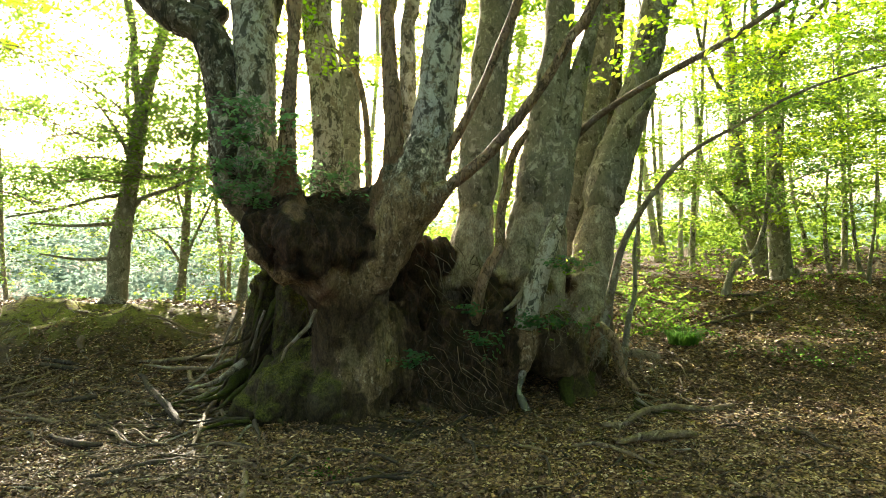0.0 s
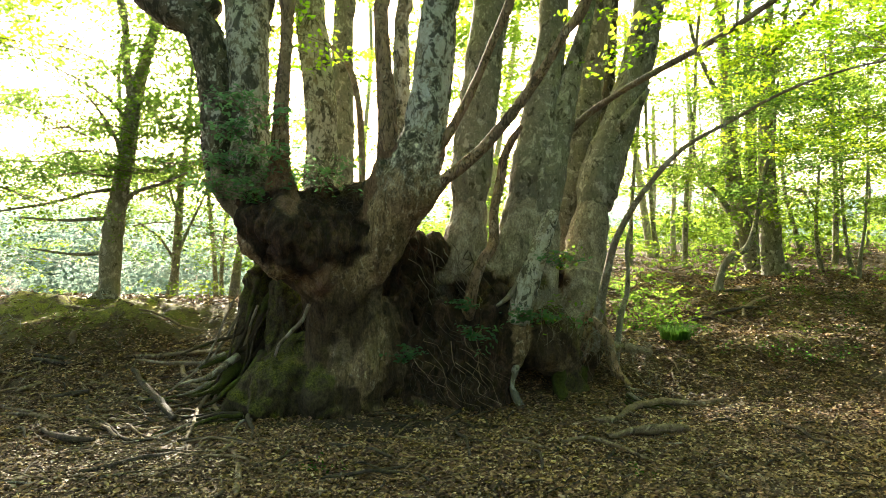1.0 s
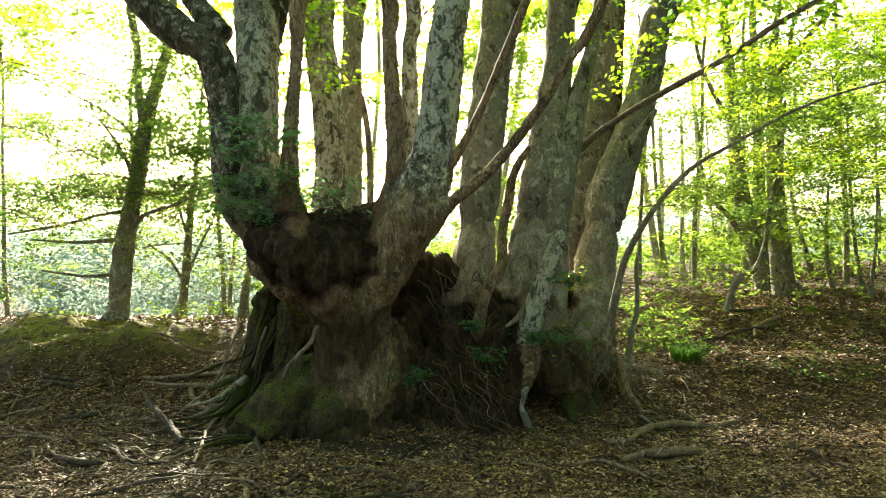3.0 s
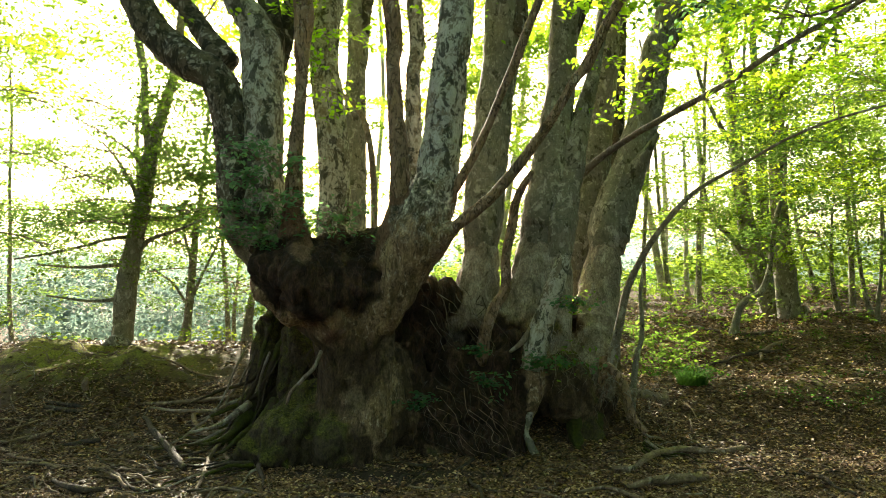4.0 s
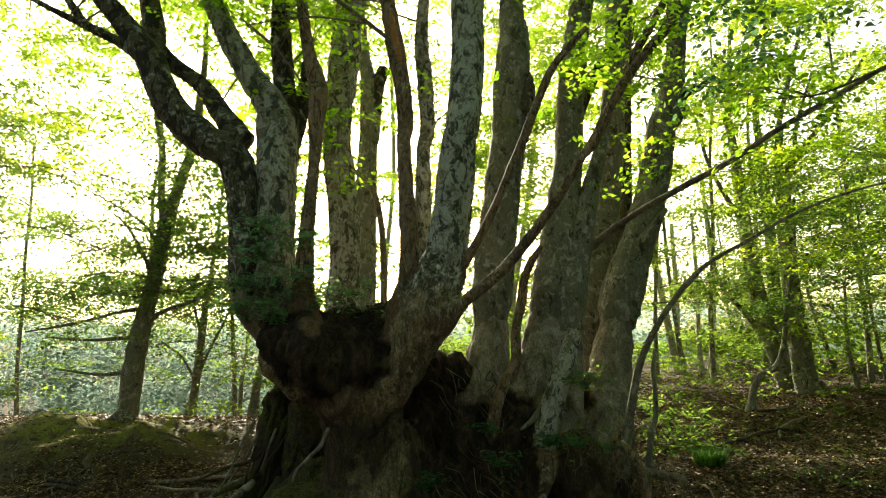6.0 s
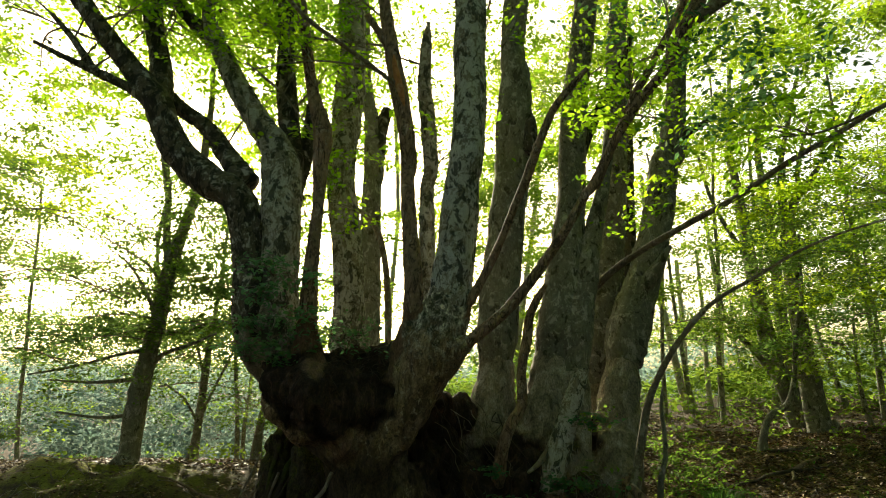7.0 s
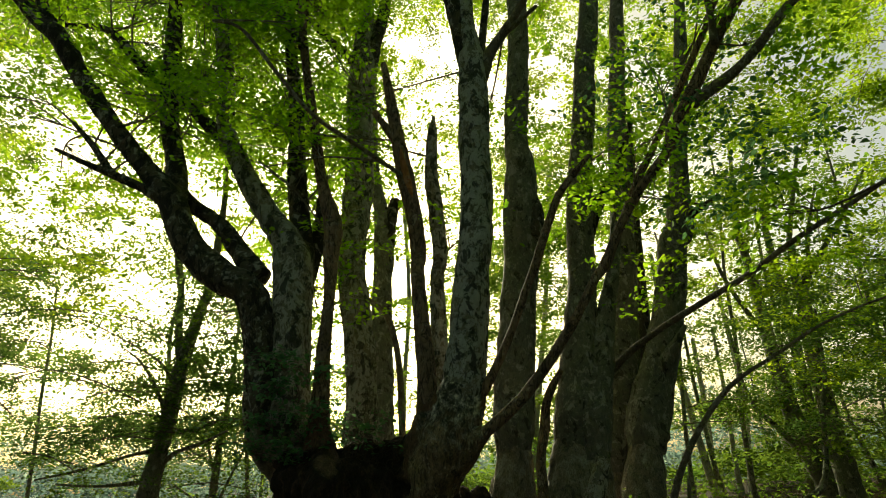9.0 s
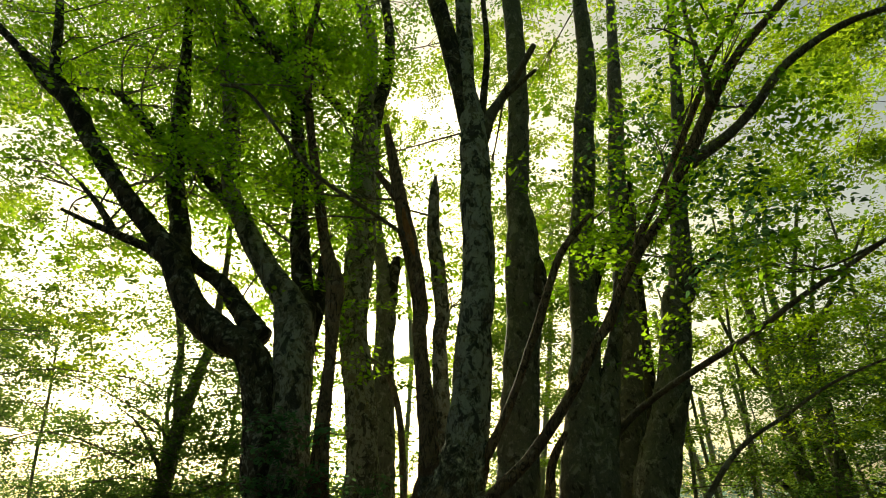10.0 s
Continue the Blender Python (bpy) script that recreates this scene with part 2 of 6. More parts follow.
soil = soil_mat()


# ---- mesh helpers ----
rng = np.random.default_rng(7)


def vnoise(p, seed=0):
    """Smooth value noise in -1..1 at points p, (n, 3)."""
    p = np.asarray(p, float)
    i = np.floor(p).astype(np.int64)
    u = p - i
    u = u * u * (3 - 2 * u)
    total = 0.0
    for dx in (0, 1):
        for dy in (0, 1):
            for dz in (0, 1):
                k = (i[:, 0] + dx) * 374761393 + (i[:, 1] + dy) * 668265263 + (i[:, 2] + dz) * 2147483647 + seed * 974711
                k = (k ^ (k >> 13)) * 1274126177
                k = (k ^ (k >> 16)) & 0xFFFF
                wx = u[:, 0] if dx else 1 - u[:, 0]
                wy = u[:, 1] if dy else 1 - u[:, 1]
                wz = u[:, 2] if dz else 1 - u[:, 2]
                total = total + k / 32767.5 * wx * wy * wz
    return total - 1.0


def fbm(p, seed=0, octaves=4):
    p = np.asarray(p, float)
    return sum(vnoise(p * 2 ** o, seed + o) * 0.5 ** o for o in range(octaves))


def make_mesh(name, verts, faces_flat, sizes, smooth=True):
    """A mesh from arrays: vertices, all corner indices in a row, and the corners of each face."""
    me = bpy.data.meshes.new(name)
    verts = np.asarray(verts, np.float32)
    me.vertices.add(len(verts))
    me.vertices.foreach_set("co", verts.ravel())
    sizes = np.asarray(sizes, np.int32)
    me.loops.add(int(sizes.sum()))
    me.loops.foreach_set("vertex_index", np.asarray(faces_flat, np.int32))
    me.polygons.add(len(sizes))
    me.polygons.foreach_set("loop_start", np.concatenate([[0], np.cumsum(sizes)[:-1]]).astype(np.int32))
    me.update(calc_edges=True)
    if smooth:
        me.polygons.foreach_set("use_smooth", np.ones(len(sizes), bool))
    return me


def glide(points, step):
    """Catmull-Rom through rows of numbers, cut into even steps."""
    p = np.asarray(points, float)
    p = np.vstack([2 * p[0] - p[1], p, 2 * p[-1] - p[-2]])
    out = []
    for a, b, c, d in zip(p, p[1:], p[2:], p[3:]):
        n = max(2, int(np.linalg.norm(c[:3] - b[:3]) / step))
        t = np.linspace(0, 1, n, endpoint=False)[:, None]
        out.append(0.5 * (2 * b + (c - a) * t + (2 * a - 5 * b + 4 * c - d) * t ** 2 + (3 * b - a - 3 * c + d) * t ** 3))
    out.append(p[-2][None])
    return np.vstack(out)


def tube(points, sides=16, step=0.05, rough=0.06, flute=0.05, seed=0, wobble=0.0):
    """Vertices, faces and face sizes of a closed, uneven round bar through (x, y, z, radius)."""
    c = glide(points, step)
    r = np.maximum(c[:, 3], 0.0015)
    c = c[:, :3]
    if wobble:
        c = c + wobble * np.stack([fbm(c * 3, seed + k, 2) for k in (11, 12, 13)], 1)
    n = len(c)
    tan = np.gradient(c, axis=0)
    tan /= np.linalg.norm(tan, axis=1)[:, None] + 1e-9
    side = np.cross(tan[0], (0.0, 1.0, 0.03))
    side /= np.linalg.norm(side)
    frames = []
    for t in tan:
        side = side - t * np.dot(side, t)
        side /= np.linalg.norm(side) + 1e-9
        frames.append((side, np.cross(t, side)))
    u = np.array([f[0] for f in frames])[:, None]
    v = np.array([f[1] for f in frames])[:, None]
    ang = np.linspace(0, 2 * np.pi, sides, endpoint=False)[None, :, None]
    ring = np.cos(ang) * u + np.sin(ang) * v
    flat = c[:, None] + ring * r[:, None, None]
    q = flat.reshape(-1, 3)
    size = np.repeat(r, sides)
    scale = np.clip(0.35 / np.maximum(size, 0.02), 1.0, 8.0)[:, None]
    grow = 1 + flute * fbm(np.column_stack([q[:, 0] * 6, q[:, 1] * 6, q[:, 2] * 1.2]) , seed, 2) + rough * fbm(q * scale * 2.2, seed + 5, 3)
    q = np.repeat(c, sides, axis=0) + ring.reshape(-1, 3) * (size * grow)[:, None]
    verts = np.vstack([q, c[:1] - tan[:1] * r[0] * 0.4, c[-1:] + tan[-1:] * r[-1] * 0.6])
    i = np.arange(n - 1)[:, None] * sides
    j = np.arange(sides)[None, :]
    k = (j + 1) % sides
    quads = np.stack([i + j, i + k, i + k + sides, i + j + sides], -1).reshape(-1, 4)
    a, b = n * sides, n * sides + 1
    jj, kk = np.arange(sides), (np.arange(sides) + 1) % sides
    cap0 = np.stack([kk, jj, np.full(sides, a)], -1)
    cap1 = np.stack([jj + (n - 1) * sides, kk + (n - 1) * sides, np.full(sides, b)], -1)
    faces = np.concatenate([quads.ravel(), cap0.ravel(), cap1.ravel()])
    sizes = np.concatenate([np.full(len(quads), 4), np.full(2 * sides, 3)])
    return verts, faces, sizes


def joined(pieces):
    verts, faces, sizes, at = [], [], [], 0
    for v, f, s in pieces:
        verts.append(v), faces.append(f + at), sizes.append(s)
        at += len(v)
    return np.vstack(verts), np.concatenate(faces), np.concatenate(sizes)


def part(name, me, material, parent, label=""):
    """Links a mesh, made in world places, as one part under its thing."""
    me.materials.append(material)
    ob = new(name, me)
    if parent is not None:
        root = parent
        at = Vector(root.location)
        while root.parent:
            root = root.parent
            at += Vector(root.location)
        me.transform(Matrix.Translation(-at))
        ob.parent = parent
    return tagged(ob, label) if label else ob


def thing(name, at, label, category, group="", kind=""):
    ob = new(name)
    ob.location, ob.empty_display_size = at, 0.2
    return tagged(ob, label, category, group, kind)


SEED = [100]
LIMB_POINTS = []


def branch(parent, name, material, points, label="", wobble=0.0):
    SEED[0] += 17
    if name == "root":
        wobble = 0.045 if max(p[3] for p in points) < 0.035 else 0.025
    if name in ("stem", "limb") and parent is old_tree:
        LIMB_POINTS.extend(glide(points, 0.25).tolist())
    big = max(p[3] for p in points)
    sides = 28 if big > 0.15 else 18 if big > 0.06 else 10 if big > 0.02 else 7
    step = 0.04 if big > 0.15 else 0.05
    v, f, s = tube(points, sides, step, 0.16 if name == "root" else 0.07, 0.14 if name == "root" else 0.09 if big > 0.1 else 0.04, SEED[0], wobble)
    return part(name, make_mesh(name, v, f, s), material, parent, label)


# ---- ground ----
def ease(a, b, v):
    u = np.clip((v - a) / (b - a), 0, 1)
    return u * u * (3 - 2 * u)


def land(x, y):
    """Height of the ground."""
    left = 0.80 * ease(6.0, 9.3, y) - 3.2 * ease(10.0, 26, y) + 5.5 * ease(34, 90, y)
    right = 0.45 * ease(6.3, 8.6, y) + 0.62 * ease(8.4, 14, y) + 0.25 * ease(14, 24, y) + 3.0 * ease(34, 90, y)
    right = right + 0.4 * ease(5.5, 12, x) * ease(11, 17, y)
    w = ease(-2.0, 2.5, x)
    z = left * (1 - w) + right * w
    z = z + 0.16 * np.exp(-(((x + 4.6) / 1.35) ** 2 + ((y - 8.5) / 0.8) ** 2) ** 2) + 0.22 * np.exp(-(((x - 5.9) / 1.7) ** 2 + ((y - 10.9) / 0.9) ** 2))
    z = z + 0.13 * np.exp(-(((x + 3.6) / 0.4) ** 2 + ((y - 8.2) / 0.26) ** 2) ** 2) + 0.10 * np.exp(-(((x + 4.35) / 0.4) ** 2 + ((y - 8.15) / 0.28) ** 2) ** 2) + 0.1 * np.exp(-(((x + 5.2) / 0.6) ** 2 + ((y - 8.5) / 0.4) ** 2) ** 2)
    return z - 0.25 * ease(3.8, -2, y) + 0.25 * ease(-3.0, -7.0, x) * ease(9, 5, y)


def rough_land(x, y):
    p = np.column_stack([x, y, np.zeros_like(x)])
    return land(x, y) + (0.035 + np.where(x < 0, 0.16, 0.03) * mossiness(x, y)) * fbm(p * 1.8, 3, 4) + 0.012 * fbm(p * 9, 9, 2)


def mossiness(x, y):
    a = np.exp(-(((x + 4.6) / 1.5) ** 2 + ((y - 8.7) / 0.9) ** 2) ** 2)
    b = 0.55 * np.exp(-(((x - 5.9) / 2.2) ** 2 + ((y - 10.8) / 1.1) ** 2) ** 2)
    c = 1.0 * np.exp(-(((x - 4.6) / 0.7) ** 2 + ((y - 8.6) / 0.5) ** 2))
    d = 1.0 * np.exp(-(((x - 5.2) / 0.5) ** 2 + ((y - 9.3) / 0.35) ** 2))
    e = 0.4 * np.exp(-(((x - 4.0) / 1.0) ** 2 + ((y - 13.0) / 1.0) ** 2))
    return np.clip(a + b + c + d + e, 0, 1)


def bare_strip(x, y):
    """A strip along the foot of the trunk with darker soil and few leaves."""
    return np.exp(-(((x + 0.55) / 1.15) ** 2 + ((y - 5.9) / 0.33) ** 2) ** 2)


def build_ground():
    n = 230
    u = np.linspace(-5.6, 5.6, n)
    gx = 1.15 * np.sinh(u)
    gy = 6.5 + 1.15 * np.sinh(u)
    x, y = [a.ravel() for a in np.meshgrid(gx, gy)]
    v = np.column_stack([x, y, rough_land(x, y)])
    i = (np.arange(n - 1)[:, None] * n + np.arange(n - 1)[None, :]).ravel()
    q = np.column_stack([i, i + 1, i + n + 1, i + n])
    me = make_mesh("ground", v, q.ravel(), np.full(len(q), 4))
    at = me.attributes.new("moss", "FLOAT", "POINT")
    at.data.foreach_set("value", mossiness(x, y).astype(np.float32))
    at = me.attributes.new("dark_strip", "FLOAT", "POINT")
    at.data.foreach_set("value", bare_strip(x, y).astype(np.float32))
    me.materials.append(soil)
    tagged(new("ground", me), "brown forest soil with moss patches under fallen leaves", "ground", kind="structure")


build_ground()


# ---- the old tree ----
old_tree = thing("old_beech_tree", (0.0, 7.2, 0.1), "huge ancient many-stemmed beech tree with a mossy hollow trunk", "tree")
# t: tan bark, b: brown bark, m: mossy, r: rotten wood and dark fill for shaded hollows, o: reddish bark, g: grey bark
MELT = [
    # dark fill behind the arch at the foot, in place of its shade
    ("r", [(-0.563, 7, -0.262, 0.36), (-0.623, 7, -0.022, 0.39)]),
    ("b", [(-1.063, 6.75, -0.107, 0.376), (-0.977, 6.75, 0.153, 0.462), (-0.919, 6.75, 0.384, 0.457), (-0.918, 6.7, 0.738, 0.413), (-0.907, 6.62, 1.032, 0.385), (-0.91, 6.56, 1.291, 0.382)]),
    ("m", [(-1.304, 6.8, 0.433, 0.204), (-1.453, 6.55, 0.253, 0.28), (-1.589, 6.4, 0.165, 0.34), (-1.638, 6.42, 0.05, 0.308), (-1.613, 6.75, -0.228, 0.173)]),
    ("m", [(-1.068, 6.6, 0.356, 0.198), (-1.087, 6.38, 0.202, 0.251), (-1.122, 6.36, 0.087, 0.24), (-1.121, 6.75, -0.223, 0.144)]),
    ("b", [(-0.814, 6.6, 0.412, 0.17), (-0.88, 6.42, 0.254, 0.181), (-0.901, 6.34, 0.146, 0.19), (-0.826, 6.7, -0.134, 0.126)]),
    ("b", [(-0.658, 6.62, 0.749, 0.147), (-0.687, 6.58, 0.472, 0.158), (-0.656, 6.6, 0.243, 0.124), (-0.482, 6.7, 0.078, 0.103)]),
    ("t", [(-0.707, 6.55, 1.067, 0.168), (-0.69, 6.5, 0.737, 0.184), (-0.706, 6.44, 0.498, 0.193), (-0.734, 6.4, 0.285, 0.164), (-0.778, 6.4, 0.121, 0.11)]),
    ("t", [(-0.965, 6.55, 0.814, 0.14), (-0.926, 6.44, 0.553, 0.171), (-0.907, 6.38, 0.29, 0.164)]),
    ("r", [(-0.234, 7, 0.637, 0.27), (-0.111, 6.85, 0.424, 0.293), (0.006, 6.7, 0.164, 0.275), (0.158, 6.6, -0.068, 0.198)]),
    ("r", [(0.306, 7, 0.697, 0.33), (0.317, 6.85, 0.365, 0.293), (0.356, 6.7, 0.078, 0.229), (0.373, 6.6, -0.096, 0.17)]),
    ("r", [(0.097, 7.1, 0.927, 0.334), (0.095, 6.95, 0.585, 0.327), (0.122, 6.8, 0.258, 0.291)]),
    ("m", [(-1.402, 6.85, 0.659, 0.176), (-1.526, 6.75, 0.5, 0.133), (-1.775, 6.6, 0.299, 0.141), (-1.885, 6.4, 0.148, 0.137), (-1.92, 6.3, 0.048, 0.097)]),
    ("m", [(0.006, 6.5, -0.181, 0.167), (-0.107, 6.6, -0.011, 0.186), (-0.254, 6.75, 0.124, 0.144), (-0.405, 6.85, 0.19, 0.117)]),
    ("m", [(-0.493, 6.85, 0.483, 0.176), (-0.463, 6.85, 0.19, 0.147), (-0.375, 6.85, -0.016, 0.117)]),
    ("r", [(0.629, 6.62, -0.13, 0.142), (0.61, 6.72, 0.16, 0.184), (0.598, 6.85, 0.483, 0.246), (0.631, 6.95, 0.823, 0.309), (0.73, 7.05, 1.022, 0.272)]),
    ("t", [(0.886, 6.85, 0.952, 0.176), (0.829, 6.72, 0.62, 0.115), (0.764, 6.66, 0.401, 0.097), (0.719, 6.66, 0.23, 0.074)]),
    ("b", [(1.047, 6.95, 0.793, 0.309), (1.163, 6.93, 0.558, 0.291), (1.214, 6.95, 0.347, 0.25)]),
    ("b", [(1.469, 7.15, -0.18, 0.16), (1.514, 7.25, 0.107, 0.224), (1.589, 7.4, 0.33, 0.229)]),
    ("g", [(1.623, 7.5, 0.506, 0.245), (1.727, 7.8, 0.856, 0.282), (1.784, 8.0, 1.249, 0.275)]),
    ("m", [(1.315, 6.95, 0.168, 0.137), (1.337, 6.85, -0.016, 0.106)]),
    ("m", [(0.919, 7.35, 0.649, 0.346), (0.938, 7.5, 1.078, 0.353)]),
    ("m", [(-1.939, 7.4, 0.072, 0.304), (-1.927, 7.5, 0.5, 0.276), (-1.913, 7.6, 1.006, 0.247), (-1.856, 7.5, 1.464, 0.244), (-1.65, 7.3, 1.719, 0.281)]),
    ("m", [(-2.021, 7.4, 0.643, 0.19), (-2.091, 7.1, 0.41, 0.122), (-2.166, 6.8, 0.258, 0.082)]),
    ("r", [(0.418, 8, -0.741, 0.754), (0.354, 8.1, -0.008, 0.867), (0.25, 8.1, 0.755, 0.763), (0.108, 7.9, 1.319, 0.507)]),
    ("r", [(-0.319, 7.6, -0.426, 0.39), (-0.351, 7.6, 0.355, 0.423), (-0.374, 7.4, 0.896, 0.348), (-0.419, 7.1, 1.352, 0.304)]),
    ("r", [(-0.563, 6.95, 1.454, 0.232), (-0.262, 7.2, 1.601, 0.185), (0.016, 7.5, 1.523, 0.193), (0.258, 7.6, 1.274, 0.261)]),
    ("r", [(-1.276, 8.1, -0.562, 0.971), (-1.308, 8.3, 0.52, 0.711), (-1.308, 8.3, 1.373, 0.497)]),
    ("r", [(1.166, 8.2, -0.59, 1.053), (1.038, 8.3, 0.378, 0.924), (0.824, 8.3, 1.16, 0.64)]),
    # dark body standing for a shaded opening between the stems
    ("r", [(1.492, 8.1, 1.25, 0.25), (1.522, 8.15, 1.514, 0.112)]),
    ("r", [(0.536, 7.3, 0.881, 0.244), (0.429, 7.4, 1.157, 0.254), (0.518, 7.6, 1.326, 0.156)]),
    ("b", [(-0.938, 6.6, 1.26, 0.367), (-1.08, 6.5, 1.405, 0.362), (-1.231, 6.42, 1.518, 0.302)]),
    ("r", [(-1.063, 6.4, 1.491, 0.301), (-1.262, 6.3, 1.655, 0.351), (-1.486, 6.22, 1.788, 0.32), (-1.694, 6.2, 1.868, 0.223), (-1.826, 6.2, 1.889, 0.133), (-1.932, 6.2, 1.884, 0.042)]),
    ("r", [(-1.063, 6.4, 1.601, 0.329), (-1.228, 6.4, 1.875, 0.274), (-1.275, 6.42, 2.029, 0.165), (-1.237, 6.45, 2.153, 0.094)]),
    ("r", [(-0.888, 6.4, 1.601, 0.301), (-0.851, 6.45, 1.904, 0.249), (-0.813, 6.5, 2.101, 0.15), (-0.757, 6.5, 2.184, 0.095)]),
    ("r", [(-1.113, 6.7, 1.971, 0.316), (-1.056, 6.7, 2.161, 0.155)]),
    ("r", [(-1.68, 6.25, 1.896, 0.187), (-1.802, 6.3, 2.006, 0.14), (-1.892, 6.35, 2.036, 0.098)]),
    ("o", [(-1.281, 6.22, 1.495, 0.174), (-1.382, 6.12, 1.708, 0.157), (-1.425, 6.08, 1.891, 0.157), (-1.481, 6.16, 2.016, 0.095)]),
    ("o", [(-1.047, 6.28, 1.332, 0.194), (-1.201, 6.24, 1.441, 0.142), (-1.348, 6.18, 1.576, 0.097)]),
    ("t", [(-1.424, 6.26, 1.396, 0.13), (-1.552, 6.21, 1.506, 0.148), (-1.672, 6.18, 1.629, 0.14), (-1.795, 6.2, 1.762, 0.109)]),
    ("b", [(-1.008, 6.35, 1.244, 0.197), (-1.231, 6.37, 1.342, 0.164), (-1.456, 6.39, 1.435, 0.145)]),
    ("t", [(-0.935, 6.58, 1.092, 0.293), (-0.798, 6.47, 1.323, 0.271), (-0.614, 6.4, 1.573, 0.258), (-0.44, 6.35, 1.9, 0.264), (-0.275, 6.3, 2.222, 0.259), (-0.151, 6.3, 2.583, 0.216), (-0.097, 6.3, 2.831, 0.162)]),
    ("t", [(-0.902, 6.5, 1.255, 0.167), (-0.705, 6.38, 1.371, 0.137), (-0.51, 6.34, 1.574, 0.152)]),
    ("t", [(-0.264, 6.3, 1.952, 0.162), (-0.085, 6.17, 2.12, 0.098), (0.063, 6.12, 2.242, 0.058)]),
    ("o", [(-0.634, 6.38, 1.874, 0.191), (-0.543, 6.34, 2.171, 0.141), (-0.485, 6.3, 2.438, 0.105), (-0.469, 6.3, 2.68, 0.072)]),
    ("o", [(-0.209, 6.25, 2.244, 0.134), (-0.048, 6.25, 2.415, 0.086), (0.085, 6.22, 2.63, 0.049)]),
    ("o", [(-1.237, 6.39, 1.573, 0.204), (-1.399, 6.32, 1.792, 0.207), (-1.467, 6.26, 2.115, 0.162), (-1.489, 6.24, 2.465, 0.092)]),
    ("o", [(-1.479, 6.35, 1.873, 0.125), (-1.517, 6.35, 1.982, 0.095)]),
    ("g", [(-1.362, 6.8, 1.598, 0.233), (-1.641, 6.75, 1.8, 0.202), (-1.913, 6.65, 2.043, 0.188), (-2.086, 6.55, 2.284, 0.185), (-2.137, 6.5, 2.63, 0.133)]),
    ("g", [(-1.362, 6.8, 1.598, 0.291), (-1.641, 6.75, 1.858, 0.289), (-1.83, 6.68, 2.17, 0.269), (-1.871, 6.6, 2.503, 0.191)]),
    ("g", [(0.312, 7.6, 1.201, 0.39), (0.332, 7.6, 1.657, 0.273), (0.386, 7.65, 2.246, 0.179)]),
    ("g", [(0.824, 7.35, 0.775, 0.283), (0.868, 7.45, 1.274, 0.287), (0.95, 7.6, 1.787, 0.26), (1.062, 7.7, 2.316, 0.185)]),
    ("g", [(1.12, 7.35, 0.901, 0.201), (1.194, 7.5, 1.528, 0.206), (1.275, 7.6, 2.177, 0.146)]),
    ("g", [(1.726, 8, 0.424, 0.285), (1.789, 8.1, 1.102, 0.261), (1.893, 8.25, 1.728, 0.254), (2.057, 8.4, 2.376, 0.175)]),
    ("g", [(1.658, 8.8, 1.205, 0.324), (1.741, 8.8, 1.959, 0.195)]),
    ("g", [(-1.348, 8.2, 1.236, 0.295), (-1.432, 8.2, 2.149, 0.171)]),
    ("t", [(-0.678, 6.36, 1.366, 0.142), (-0.585, 6.3, 1.445, 0.146), (-0.502, 6.34, 1.552, 0.119)]),
    ("b", [(-1.027, 6.4, 0.179, 0.197), (-0.939, 6.36, -0.003, 0.207), (-0.737, 6.5, -0.079, 0.123)]),
    ("b", [(-1.227, 6.75, 1.141, 0.15), (-1.164, 6.65, 0.806, 0.148), (-1.124, 6.55, 0.482, 0.168)]),
    ("b", [(-0.55, 6.66, 1.034, 0.103), (-0.503, 6.64, 0.694, 0.114), (-0.522, 6.6, 0.416, 0.125), (-0.603, 6.5, 0.156, 0.134), (-0.699, 6.46, -0.046, 0.133)]),
    ("m", [(-2.013, 7.35, 1.347, 0.151), (-1.999, 7.25, 0.979, 0.161), (-2.018, 7.1, 0.628, 0.158), (-2.106, 6.95, 0.411, 0.143), (-2.212, 6.8, 0.252, 0.093)]),
    ("m", [(-1.647, 7.2, 1.23, 0.172), (-1.631, 7.0, 0.882, 0.18), (-1.667, 6.85, 0.546, 0.176), (-1.733, 6.7, 0.341, 0.161)]),
    ("r", [(-0.425, 6.85, 1.134, 0.153), (-0.352, 6.8, 0.671, 0.163), (-0.291, 6.75, 0.33, 0.174), (-0.211, 6.6, 0.019, 0.147)]),
    ("m", [(1.12, 6.95, 0.888, 0.239), (1.3, 6.95, 0.649, 0.203), (1.397, 6.98, 0.285, 0.168), (1.482, 6.95, -0.021, 0.12)]),
    ("b", [(1.83, 7.9, 1.057, 0.163), (1.79, 7.5, 0.7, 0.142), (1.707, 7.2, 0.366, 0.124)]),
]


